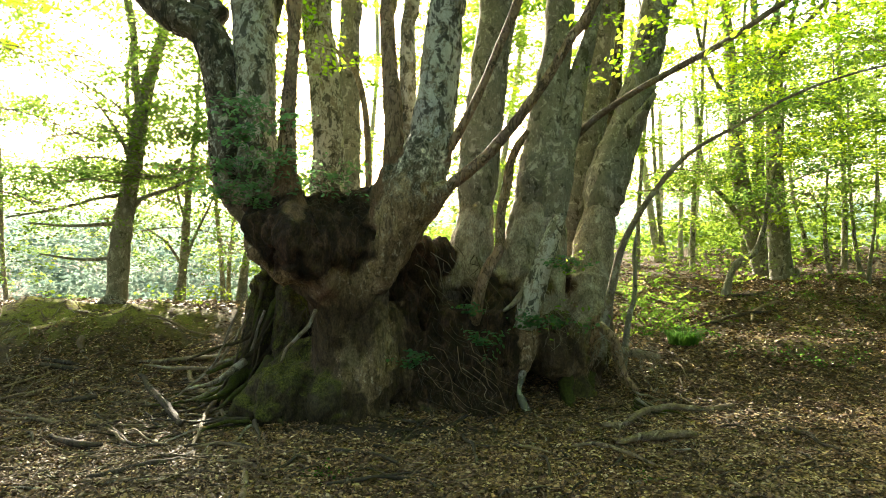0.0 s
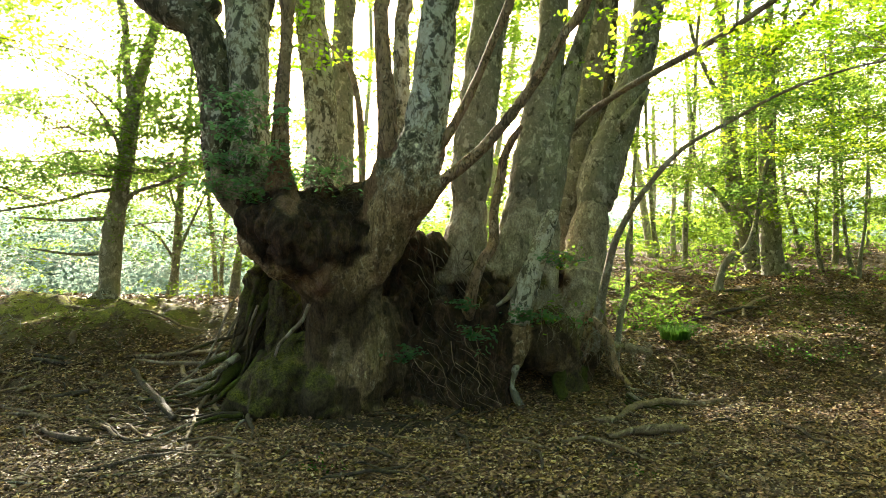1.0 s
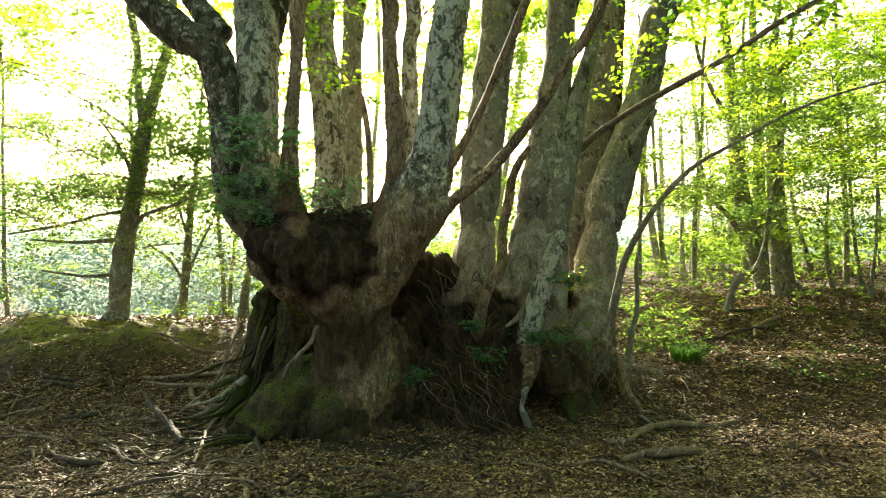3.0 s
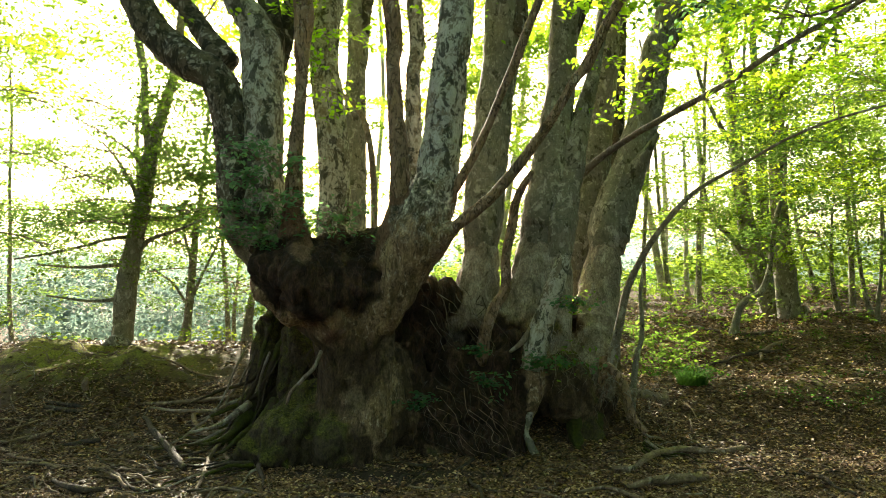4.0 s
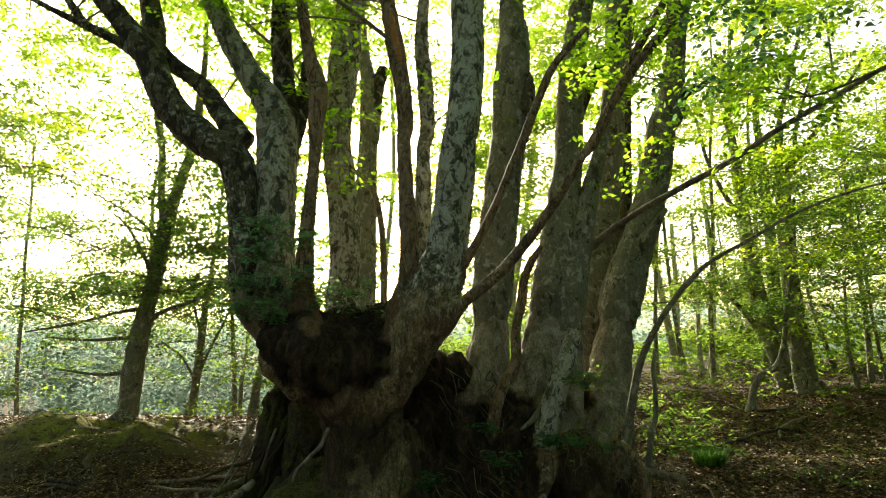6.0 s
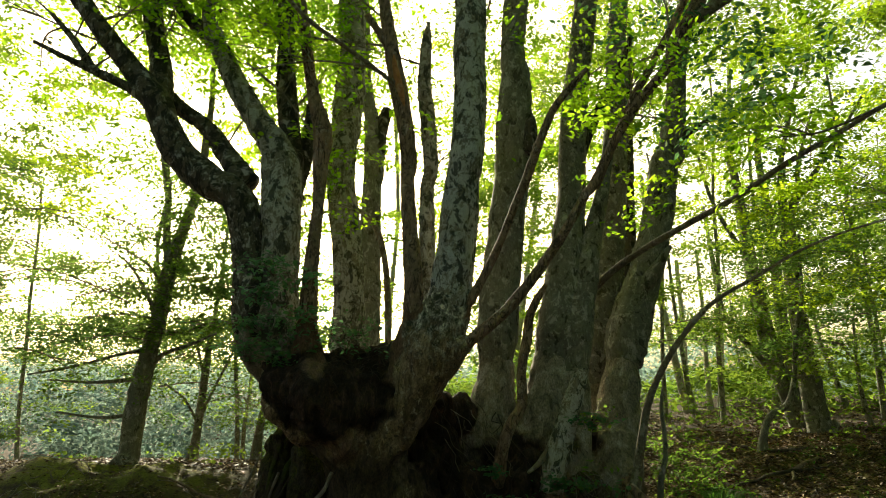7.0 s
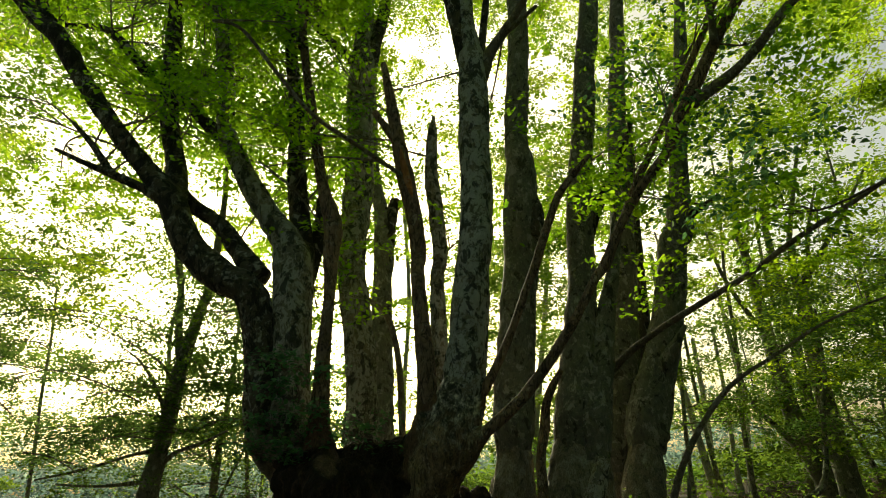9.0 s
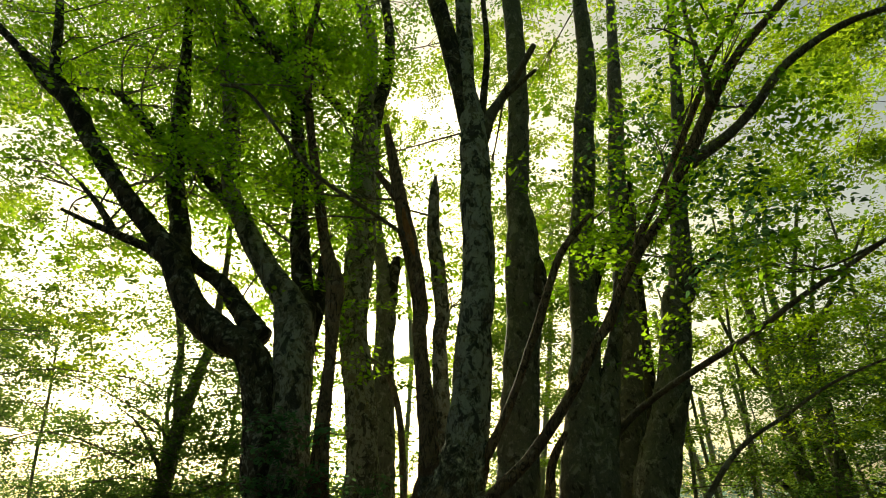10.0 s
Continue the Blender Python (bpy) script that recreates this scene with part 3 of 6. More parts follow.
def melted_trunk(cell, seed):
    """Round bars melted into one uneven body; each vertex remembers what it is made of."""
    v, f, s = joined([tube(c, 20, 0.06, 0.05, 0.05, seed + k) for k, (_, c) in enumerate(MELT)])
    ob = new("melt", make_mesh("melt", v, f, s))
    re = ob.modifiers.new("r", "REMESH")
    re.mode, re.voxel_size = "VOXEL", cell
    sm = ob.modifiers.new("s", "SMOOTH")
    sm.factor, sm.iterations = 0.5, 4
    me = bpy.data.meshes.new_from_object(ob.evaluated_get(bpy.context.evaluated_depsgraph_get()))
    bpy.data.objects.remove(ob)
    n = len(me.vertices)
    co, no = np.empty(n * 3, np.float32), np.empty(n * 3, np.float32)
    me.vertices.foreach_get("co", co)
    me.vertices.foreach_get("normal", no)
    co, no = co.reshape(-1, 3).astype(float), no.reshape(-1, 3).astype(float)
    weight = {k: np.zeros(n) for k in "tmrogb"}
    probe = co + 0.10 * np.column_stack([fbm(co * 5, seed + k, 3) for k in (1, 2, 3)])
    for kind, c in MELT:
        near = np.full(n, 9.0)
        for x, y, z, r in glide(c, 0.08):
            near = np.minimum(near, np.linalg.norm(probe - (x, y, z), axis=1) / max(r, 0.05))
        weight[kind] = np.maximum(weight[kind], np.exp(-9 * (near - 0.8)))
    total = sum(weight.values()) + 1e-6
    tall = co * np.array([1, 1, 0.3])
    rot_and_hollow = weight["r"] / total
    mossy = weight["m"] / total
    out = (0.022 + 0.05 * rot_and_hollow + 0.03 * mossy) * fbm(tall * 4.5, seed, 4)
    out += (0.010 + 0.022 * rot_and_hollow + 0.012 * mossy) * fbm(co * 13, seed + 9, 3)
    out -= (0.07 + 0.16 * rot_and_hollow) * np.maximum(0, 0.22 - np.abs(fbm(tall * 3.5, seed + 20, 3)))
    brown = weight["b"] / total
    out += (0.03 * mossy + 0.03 * brown) * fbm(co * np.array([1, 1, 0.45]) * 7, seed + 30, 3)
    out -= 0.30 * (mossy + brown + 0.4 * rot_and_hollow) * np.maximum(0, 0.2 - np.abs(fbm(tall * 2.6, seed + 40, 2)))
    co += no * out[:, None]
    me.vertices.foreach_set("co", co.astype(np.float32).ravel())
    me.polygons.foreach_set("use_smooth", np.ones(len(me.polygons), bool))
    for k, name in (("m", "mossy"), ("r", "rotten"), ("o", "reddish"), ("g", "grey"), ("b", "brown")):
        at = me.attributes.new(name, "FLOAT", "POINT")
        at.data.foreach_set("value", (weight[k] / total).astype(np.float32))
    me.materials.clear()
    return part("trunk", me, trunk_skin, old_tree, "broad hollow trunk of tan bark, green moss and dark rotten wood")


melted_trunk(0.024, 31)
branch(old_tree, "stem", darkbark, [(-2.102, 6.53, 2.327, 0.145), (-2.126, 6.5, 2.518, 0.167), (-2.137, 6.5, 2.685, 0.173), (-2.181, 6.6, 3.012, 0.164), (-2.238, 6.6, 3.408, 0.164), (-2.368, 6.6, 3.803, 0.175), (-2.725, 6.6, 4.039, 0.187), (-3.006, 6.6, 4.31, 0.172), (-3.191, 6.6, 4.62, 0.163), (-3.344, 6.6, 4.974, 0.16), (-3.632, 6.6, 5.315, 0.124), (-4.042, 6.5, 5.852, 0.107), (-4.514, 6.5, 6.524, 0.111), (-4.863, 6.4, 7.117, 0.12), (-5.182, 6.4, 7.409, 0.094), (-5.449, 6.3, 7.713, 0.065), (-5.769, 6.2, 8.073, 0.051), (-6.242, 6.1, 8.554, 0.037)], "grey-brown beech stem arching outwards, dark moss on its upper side")
branch(old_tree, "limb", darkbark, [(-4.915, 6.4, 7.192, 0.092), (-5.183, 6.4, 7.683, 0.066), (-5.286, 6.4, 8.361, 0.057), (-5.451, 6.4, 9.2, 0.047), (-5.726, 6.4, 10.237, 0.033)], "")
branch(old_tree, "limb", darkbark, [(-3.348, 6.7, 4.877, 0.142), (-3.395, 6.8, 5.399, 0.121), (-3.597, 6.9, 6.093, 0.113), (-3.714, 7, 6.845, 0.111), (-3.748, 7, 7.488, 0.103), (-3.803, 7, 8.376, 0.072), (-3.888, 7, 9.346, 0.054), (-4.027, 7, 10.411, 0.039)], "")
branch(old_tree, "limb", darkbark, [(-3.713, 7, 6.669, 0.095), (-4.084, 7, 7.035, 0.075), (-4.468, 7, 7.499, 0.061), (-4.746, 7, 7.732, 0.043), (-5.241, 7, 7.821, 0.031), (-5.667, 7, 7.935, 0.02)], "")
branch(old_tree, "limb", darkbark, [(-3.265, 6.6, 4.829, 0.102), (-3.596, 6.5, 5.049, 0.057), (-3.978, 6.4, 5.224, 0.045), (-4.2, 6.3, 5.309, 0.032), (-4.509, 6.2, 5.456, 0.019)], "")
branch(old_tree, "limb", darkbark, [(-3.943, 6.4, 5.207, 0.051), (-4.209, 6.4, 5.58, 0.036), (-4.487, 6.4, 5.901, 0.023)], "")
branch(old_tree, "limb", darkbark, [(-2.305, 6.7, 3.984, 0.152), (-2.618, 6.8, 4.427, 0.108), (-2.884, 6.9, 4.757, 0.092), (-3.178, 6.9, 4.975, 0.086), (-3.4, 6.9, 5.223, 0.067)], "")
branch(old_tree, "stem", lichenbark, [(-1.856, 6.65, 2.225, 0.205), (-1.876, 6.6, 2.419, 0.232), (-1.888, 6.6, 2.616, 0.232), (-1.91, 6.7, 3.033, 0.218), (-1.905, 6.7, 3.549, 0.218), (-1.945, 6.8, 4.043, 0.218), (-1.962, 6.8, 4.191, 0.224), (-2.028, 6.8, 4.427, 0.177), (-2.245, 6.8, 4.762, 0.148), (-2.471, 6.8, 5.111, 0.132), (-2.737, 6.9, 5.636, 0.117), (-2.935, 7, 6.064, 0.106), (-3.022, 7.1, 6.861, 0.105), (-3.263, 7.2, 8.095, 0.088), (-3.539, 7.3, 9.39, 0.068), (-3.769, 7.4, 10.723, 0.05)], "stout upright beech stem with pale lichen patches")
branch(old_tree, "limb", darkbark, [(-2.939, 7, 5.902, 0.099), (-3.309, 7, 6.298, 0.072), (-3.571, 7, 6.615, 0.059), (-3.661, 7, 6.841, 0.044)], "")
branch(old_tree, "limb", darkbark, [(-1.896, 6.9, 3.895, 0.167), (-1.883, 6.9, 4.354, 0.134), (-1.964, 7, 4.886, 0.119), (-2.026, 7, 5.486, 0.11), (-2.117, 7.2, 6.42, 0.096), (-2.284, 7.4, 7.481, 0.079), (-2.432, 7.5, 8.809, 0.059), (-2.614, 7.6, 10.577, 0.041)], "")
branch(old_tree, "limb", darkbark, [(-1.857, 7, 4.079, 0.107), (-1.754, 7, 4.405, 0.082), (-1.724, 7, 4.704, 0.064), (-1.7, 7, 4.972, 0.057), (-1.699, 7, 5.161, 0.038)], "")
branch(old_tree, "stem", redbark, [(-1.483, 6.32, 2.251, 0.092), (-1.489, 6.3, 2.626, 0.086), (-1.491, 6.4, 3.135, 0.074), (-1.475, 6.5, 3.659, 0.064), (-1.491, 6.6, 4.161, 0.085), (-1.48, 6.6, 4.552, 0.102), (-1.631, 6.7, 5.09, 0.071), (-1.723, 6.7, 5.689, 0.06), (-1.901, 6.8, 6.742, 0.057), (-1.975, 6.8, 7.464, 0.048), (-2.01, 6.8, 8.138, 0.046), (-1.892, 6.8, 8.949, 0.036), (-1.797, 6.8, 9.598, 0.029)], "slender twisted beech stem with peeling red-brown bark")
branch(old_tree, "limb", darkbark, [(-1.929, 6.8, 7.007, 0.054), (-2.161, 6.8, 7.433, 0.052), (-2.557, 6.8, 8.187, 0.054), (-2.981, 6.8, 8.947, 0.052), (-3.395, 6.8, 9.762, 0.041)], "")
branch(old_tree, "limb", darkbark, [(-1.505, 8.4, 7.893, 0.097), (-1.826, 8, 7.994, 0.06), (-2.261, 7.6, 8.344, 0.05), (-2.699, 7.3, 8.599, 0.041), (-3.1, 7, 8.624, 0.028)], "")
branch(old_tree, "limb", twig, [(-0.677, 6.3, 4.939, 0.027), (-1.106, 6.1, 5.205, 0.024), (-1.559, 5.9, 5.502, 0.024), (-1.927, 5.8, 5.966, 0.021), (-2.312, 5.7, 6.487, 0.019), (-2.598, 5.6, 6.546, 0.012)], "thin bare dark branch")
branch(old_tree, "stem", lichenbark, [(-1.425, 8.2, 2.043, 0.183), (-1.446, 8.2, 2.359, 0.214), (-1.432, 8.2, 2.991, 0.197), (-1.489, 8.2, 3.834, 0.193), (-1.559, 8.2, 4.606, 0.19), (-1.549, 8.3, 5.244, 0.202), (-1.485, 8.3, 6.112, 0.194), (-1.51, 8.4, 7.121, 0.196), (-1.46, 8.4, 7.889, 0.193), (-1.444, 8.5, 8.909, 0.125), (-1.454, 8.5, 9.749, 0.115), (-1.683, 8.6, 10.77, 0.105), (-1.991, 8.7, 12.034, 0.084)], "straight grey beech stem")
branch(old_tree, "limb", darkbark, [(-1.413, 8.4, 7.623, 0.139), (-1.303, 8.4, 8.255, 0.112), (-1.174, 8.5, 8.886, 0.097), (-1.131, 8.6, 9.812, 0.087), (-1.224, 8.7, 10.828, 0.076), (-1.262, 8.8, 12.073, 0.058)], "")
branch(old_tree, "stem", bark, [(-1.32, 9.4, 1.417, 0.209), (-1.328, 9.4, 2.543, 0.161), (-1.35, 9.5, 3.61, 0.15), (-1.35, 9.5, 4.749, 0.146), (-1.324, 9.5, 5.138, 0.153), (-1.351, 9.5, 5.765, 0.129), (-1.445, 9.6, 6.452, 0.088), (-1.49, 9.6, 7.014, 0.071), (-1.495, 9.7, 7.586, 0.058), (-1.542, 9.7, 8.517, 0.04)], "grey beech stem broken off high up")
branch(old_tree, "limb", darkbark, [(-1.301, 9.5, 5.316, 0.137), (-1.197, 9.5, 5.854, 0.103), (-1.114, 9.5, 6.107, 0.095)], "")
branch(old_tree, "limb", twig, [(-0.939, 8.5, 1.948, 0.058), (-0.961, 8.5, 2.531, 0.044), (-0.99, 8.5, 3.331, 0.044), (-1.106, 8.5, 3.877, 0.04), (-1.325, 8.5, 4.168, 0.033), (-1.63, 8.5, 4.219, 0.029), (-1.899, 8.4, 4.131, 0.022)], "thin dark leaning branch")
branch(old_tree, "stem", redbark, [(-0.498, 6.32, 2.359, 0.087), (-0.475, 6.3, 2.572, 0.094), (-0.469, 6.3, 2.842, 0.092), (-0.515, 6.4, 3.409, 0.079), (-0.551, 6.5, 3.937, 0.072), (-0.539, 6.6, 4.107, 0.084), (-0.578, 6.6, 4.565, 0.092), (-0.675, 6.7, 5.1, 0.1), (-0.762, 6.7, 5.623, 0.08), (-0.86, 6.8, 6.243, 0.062), (-0.937, 6.8, 6.736, 0.036)], "slender reddish beech stem with a torn splintered top")
branch(old_tree, "torn_wood", tornwood, [(-0.722, 6.63, 5.446, 0.016), (-0.689, 6.6, 5.231, 0.035), (-0.638, 6.58, 5.004, 0.038), (-0.596, 6.56, 4.785, 0.016)], "fresh orange-brown torn wood")
branch(old_tree, "limb", redbark, [(-0.698, 6.7, 5.431, 0.066), (-0.882, 6.7, 5.746, 0.047), (-1.032, 6.7, 5.991, 0.037)], "")
branch(old_tree, "stem", lichenbark, [(-0.425, 6.9, 2.069, 0.136), (-0.378, 6.9, 2.66, 0.1), (-0.366, 6.9, 3.369, 0.089), (-0.372, 7, 3.994, 0.084), (-0.33, 7, 4.234, 0.089), (-0.363, 7, 4.788, 0.088), (-0.403, 7, 5.229, 0.081), (-0.38, 7, 5.766, 0.062), (-0.35, 7, 6.069, 0.018)], "slender grey stem snapped to a jagged point")
branch(old_tree, "stem", tanbark, [(-0.195, 6.32, 2.413, 0.162), (-0.129, 6.3, 2.653, 0.2), (-0.065, 6.3, 3.058, 0.189), (-0.011, 6.3, 3.543, 0.178), (0.032, 6.3, 3.921, 0.162), (0.057, 6.3, 3.97, 0.171), (0.104, 6.35, 4.484, 0.172), (0.107, 6.4, 5.18, 0.174), (0.132, 6.45, 5.867, 0.175), (0.136, 6.5, 6.454, 0.155), (0.085, 6.5, 7.049, 0.111), (0.104, 6.55, 7.911, 0.106), (0.131, 6.6, 8.964, 0.093), (0.15, 6.7, 9.965, 0.074)], "stout beech stem, smooth tan bark below and mottled grey lichen above")
branch(old_tree, "limb", darkbark, [(0.107, 6.5, 6.416, 0.121), (0.002, 6.5, 7.056, 0.112), (-0.092, 6.5, 7.695, 0.119), (-0.215, 6.5, 8.38, 0.116), (-0.346, 6.5, 9.114, 0.1)], "")
branch(old_tree, "limb", darkbark, [(0.209, 6.55, 6.321, 0.074), (0.288, 6.6, 6.852, 0.049), (0.388, 6.6, 7.648, 0.04), (0.396, 6.7, 8.625, 0.035), (0.414, 6.8, 9.596, 0.028)], "")
branch(old_tree, "limb", twig, [(0.232, 6.5, 6.245, 0.1), (0.359, 6.5, 6.56, 0.068), (0.528, 6.5, 6.823, 0.058), (0.691, 6.4, 7.02, 0.048), (0.947, 6.3, 7.42, 0.035)], "")
branch(old_tree, "limb", twig, [(0.541, 6.5, 6.822, 0.041), (0.738, 6.4, 6.931, 0.031), (0.946, 6.4, 7.12, 0.021)], "")
branch(old_tree, "stem", bark, [(0.366, 7.64, 2.049, 0.19), (0.4, 7.66, 2.378, 0.23), (0.435, 7.7, 2.712, 0.231), (0.514, 7.7, 3.569, 0.218), (0.611, 7.75, 4.278, 0.212), (0.679, 7.7, 5.125, 0.216), (0.723, 7.7, 5.717, 0.176), (0.697, 7.8, 6.142, 0.16), (0.846, 7.9, 7.602, 0.148), (0.911, 8, 8.962, 0.149), (0.924, 8, 9.904, 0.142), (0.978, 8, 11.187, 0.115)], "straight grey beech stem with a bulge high up")
branch(old_tree, "limb", darkbark, [(0.83, 7.7, 4.688, 0.159), (0.845, 7.65, 4.993, 0.117), (0.826, 7.7, 5.234, 0.07)], "")
branch(old_tree, "stem", bark, [(1.009, 7.65, 2.115, 0.19), (1.062, 7.7, 2.349, 0.231), (1.094, 7.7, 2.514, 0.237), (1.209, 7.8, 3.059, 0.214), (1.312, 7.9, 3.618, 0.196), (1.397, 8, 4.26, 0.185), (1.478, 8, 5.099, 0.173), (1.549, 8, 5.786, 0.153), (1.688, 8, 6.641, 0.151), (1.784, 8.1, 7.373, 0.149), (1.993, 8.2, 8.592, 0.14), (2.049, 8.2, 9.753, 0.12), (2.106, 8.3, 11.146, 0.088)], "thick fluted pale grey beech stem")
branch(old_tree, "stem", bark, [(1.249, 7.56, 1.98, 0.149), (1.282, 7.6, 2.21, 0.182), (1.308, 7.6, 2.437, 0.189), (1.371, 7.7, 2.777, 0.171), (1.496, 7.8, 3.26, 0.147), (1.651, 7.9, 3.821, 0.108), (1.772, 7.9, 4.261, 0.081), (1.958, 8, 5.095, 0.072), (2.121, 8, 5.626, 0.058), (2.276, 8, 6.245, 0.044)], "fluted side stem of pale grey beech")
branch(old_tree, "limb", darkbark, [(1.504, 8, 4.761, 0.107), (1.688, 8, 5.158, 0.086), (1.916, 8, 5.536, 0.072), (2.119, 8, 5.935, 0.055), (2.297, 8, 6.402, 0.04)], "")
branch(old_tree, "stem", bark, [(1.733, 8.8, 1.884, 0.211), (1.778, 8.8, 2.185, 0.241), (1.951, 8.9, 3.106, 0.221), (2.088, 9, 3.815, 0.193), (2.165, 9, 4.432, 0.177), (2.219, 9, 5.048, 0.162), (2.236, 9, 5.349, 0.161), (2.305, 9, 6.117, 0.147), (2.386, 9.1, 6.961, 0.151), (2.549, 9.2, 8.089, 0.131), (2.752, 9.3, 9.714, 0.1), (2.922, 9.4, 11.143, 0.08), (3.065, 9.4, 12.312, 0.061)], "dark grey upright beech stem")
branch(old_tree, "limb", darkbark, [(2.302, 9.4, 3.107, 0.097), (2.431, 9.4, 3.751, 0.097), (2.479, 9.4, 4.475, 0.08), (2.554, 9.5, 5.237, 0.069), (2.649, 9.6, 6.408, 0.052), (2.732, 9.6, 7.152, 0.039)], "")
branch(old_tree, "stem", bark, [(2.002, 8.35, 2.122, 0.217), (2.071, 8.4, 2.412, 0.265), (2.314, 8.5, 3.113, 0.227), (2.504, 8.5, 3.695, 0.208), (2.649, 8.5, 4.277, 0.194), (2.751, 8.5, 4.787, 0.188), (2.877, 8.5, 5.021, 0.181), (3.014, 8.6, 5.748, 0.135), (3.11, 8.6, 6.409, 0.115), (3.208, 8.7, 6.669, 0.112), (3.457, 8.8, 8.063, 0.099), (3.702, 8.9, 9.776, 0.075), (3.931, 9, 11.472, 0.052)], "leaning stout grey-brown beech stem with smooth bark")
branch(old_tree, "limb", darkbark, [(2.915, 8.5, 5.02, 0.136), (3.062, 8.4, 5.176, 0.06), (3.216, 8.3, 5.25, 0.041), (3.36, 8.2, 5.337, 0.026)], "")
branch(old_tree, "limb", bark, [(2.317, 8.35, 3.087, 0.111), (2.486, 8.2, 3.356, 0.065), (2.64, 8.2, 3.581, 0.03)], "")
branch(old_tree, "limb", redbark, [(-0.011, 6.14, 2.181, 0.049), (0.11, 6.1, 2.272, 0.057), (0.423, 6.1, 2.533, 0.053), (0.736, 6.1, 2.909, 0.051), (1.024, 6.1, 3.327, 0.044), (1.207, 6.1, 3.64, 0.044), (1.283, 6.1, 3.723, 0.048), (1.516, 6.1, 4.175, 0.044), (1.777, 6.1, 4.577, 0.048), (2.068, 6.1, 4.926, 0.052), (2.204, 6.1, 5.216, 0.067), (2.558, 6.1, 5.829, 0.067), (2.844, 6.1, 6.337, 0.062), (3.26, 6.1, 6.948, 0.053), (3.779, 6.1, 7.505, 0.044), (4.239, 6.1, 8.008, 0.035)], "long reddish-brown leaning branch")
branch(old_tree, "limb", twig, [(2.386, 6.1, 5.467, 0.072), (2.841, 6, 5.752, 0.054), (3.13, 5.9, 6.008, 0.051), (3.49, 5.8, 6.426, 0.049), (3.837, 5.7, 6.658, 0.043), (4.188, 5.6, 6.809, 0.036), (4.557, 5.5, 6.875, 0.03), (4.993, 5.4, 6.93, 0.024)], "")
branch(old_tree, "limb", redbark, [(1.32, 6.2, 3.728, 0.04), (1.619, 6.2, 4.379, 0.04), (1.813, 6.2, 4.773, 0.041), (2.007, 6.2, 5.101, 0.034), (2.696, 6.2, 6.388, 0.036), (2.988, 6.2, 6.977, 0.034), (3.414, 6.2, 7.639, 0.03), (3.772, 6.2, 8.164, 0.026)], "")
branch(old_tree, "limb", twig, [(2.733, 6, 6.153, 0.046), (2.752, 6, 6.644, 0.035), (2.701, 6, 7.333, 0.03), (2.745, 6, 7.956, 0.024)], "")
branch(old_tree, "limb", redbark, [(0.032, 6.23, 2.552, 0.038), (0.101, 6.2, 2.664, 0.046), (0.234, 6.2, 2.903, 0.04), (0.377, 6.2, 3.195, 0.036), (0.51, 6.2, 3.513, 0.036), (0.646, 6.2, 3.819, 0.046), (0.763, 6.2, 4.135, 0.042), (0.939, 6.2, 4.544, 0.038), (1.113, 6.2, 4.78, 0.035), (1.305, 6.2, 5, 0.022)], "thin reddish branch with a bare grey side")
branch(old_tree, "limb", twig, [(1.461, 7.9, 2.861, 0.065), (1.596, 7.9, 3.01, 0.048), (1.82, 7.7, 3.206, 0.04), (2.1, 7.3, 3.375, 0.036), (2.422, 6.8, 3.519, 0.034), (2.686, 6.2, 3.62, 0.029), (2.909, 5.7, 3.754, 0.025), (3.397, 5.5, 4.017, 0.023), (3.61, 5.3, 4.129, 0.02), (4.082, 5.2, 4.325, 0.014)], "long bare grey branch reaching far out")
branch(old_tree, "limb", twig, [(1.714, 7.2, 0.485, 0.072), (1.776, 7.2, 0.916, 0.055), (1.856, 7.2, 1.286, 0.046), (1.948, 7.2, 1.656, 0.039), (2.133, 7.2, 2.026, 0.034), (2.349, 7.2, 2.334, 0.031), (2.565, 7.2, 2.581, 0.029), (2.811, 7.2, 2.778, 0.022), (3.243, 7.2, 3.012, 0.019), (3.674, 7.2, 3.259, 0.017), (4.106, 7.2, 3.444, 0.014), (4.599, 7.2, 3.598, 0.012), (5.031, 7.2, 3.691, 0.01)], "thin smooth rising shoot bent over at its end")
branch(old_tree, "limb", redbark, [(0.33, 7.15, 0.72, 0.09), (0.338, 6.85, 0.957, 0.075), (0.381, 6.75, 1.251, 0.064), (0.474, 6.75, 1.482, 0.058), (0.582, 6.8, 1.656, 0.055), (0.603, 6.9, 2.01, 0.047), (0.683, 7, 2.345, 0.051), (0.713, 7, 2.555, 0.042), (0.785, 7, 2.723, 0.042), (0.899, 7, 2.903, 0.027)], "crooked reddish shoot")
branch(old_tree, "limb", lichenbark, [(0.821, 6.75, 0.847, 0.127), (0.959, 6.75, 1.309, 0.116), (1.087, 6.75, 1.685, 0.098), (1.162, 6.75, 1.887, 0.078), (1.214, 6.75, 1.991, 0.046)], "cut-off stub of pale bark")
branch(old_tree, "root", twig, [(-1.199, 6.25, 1.077, 0.019), (-1.263, 6.2, 0.939, 0.019), (-1.391, 6.2, 0.806, 0.019), (-1.493, 6.25, 0.703, 0.019), (-1.548, 6.3, 0.577, 0.016)], "pale bare root")
branch(old_tree, "root", moss, [(-1.936, 7.2, 0.67, 0.115), (-2.032, 6.9, 0.415, 0.081), (-2.114, 6.6, 0.271, 0.049), (-2.187, 6.4, 0.22, 0.027), (-2.304, 6.2, 0.211, 0.013)], "thick mossy root")
branch(old_tree, "root", moss, [(-2.056, 7.3, 0.719, 0.07), (-2.183, 7.1, 0.513, 0.038), (-2.298, 6.9, 0.462, 0.024)], "")
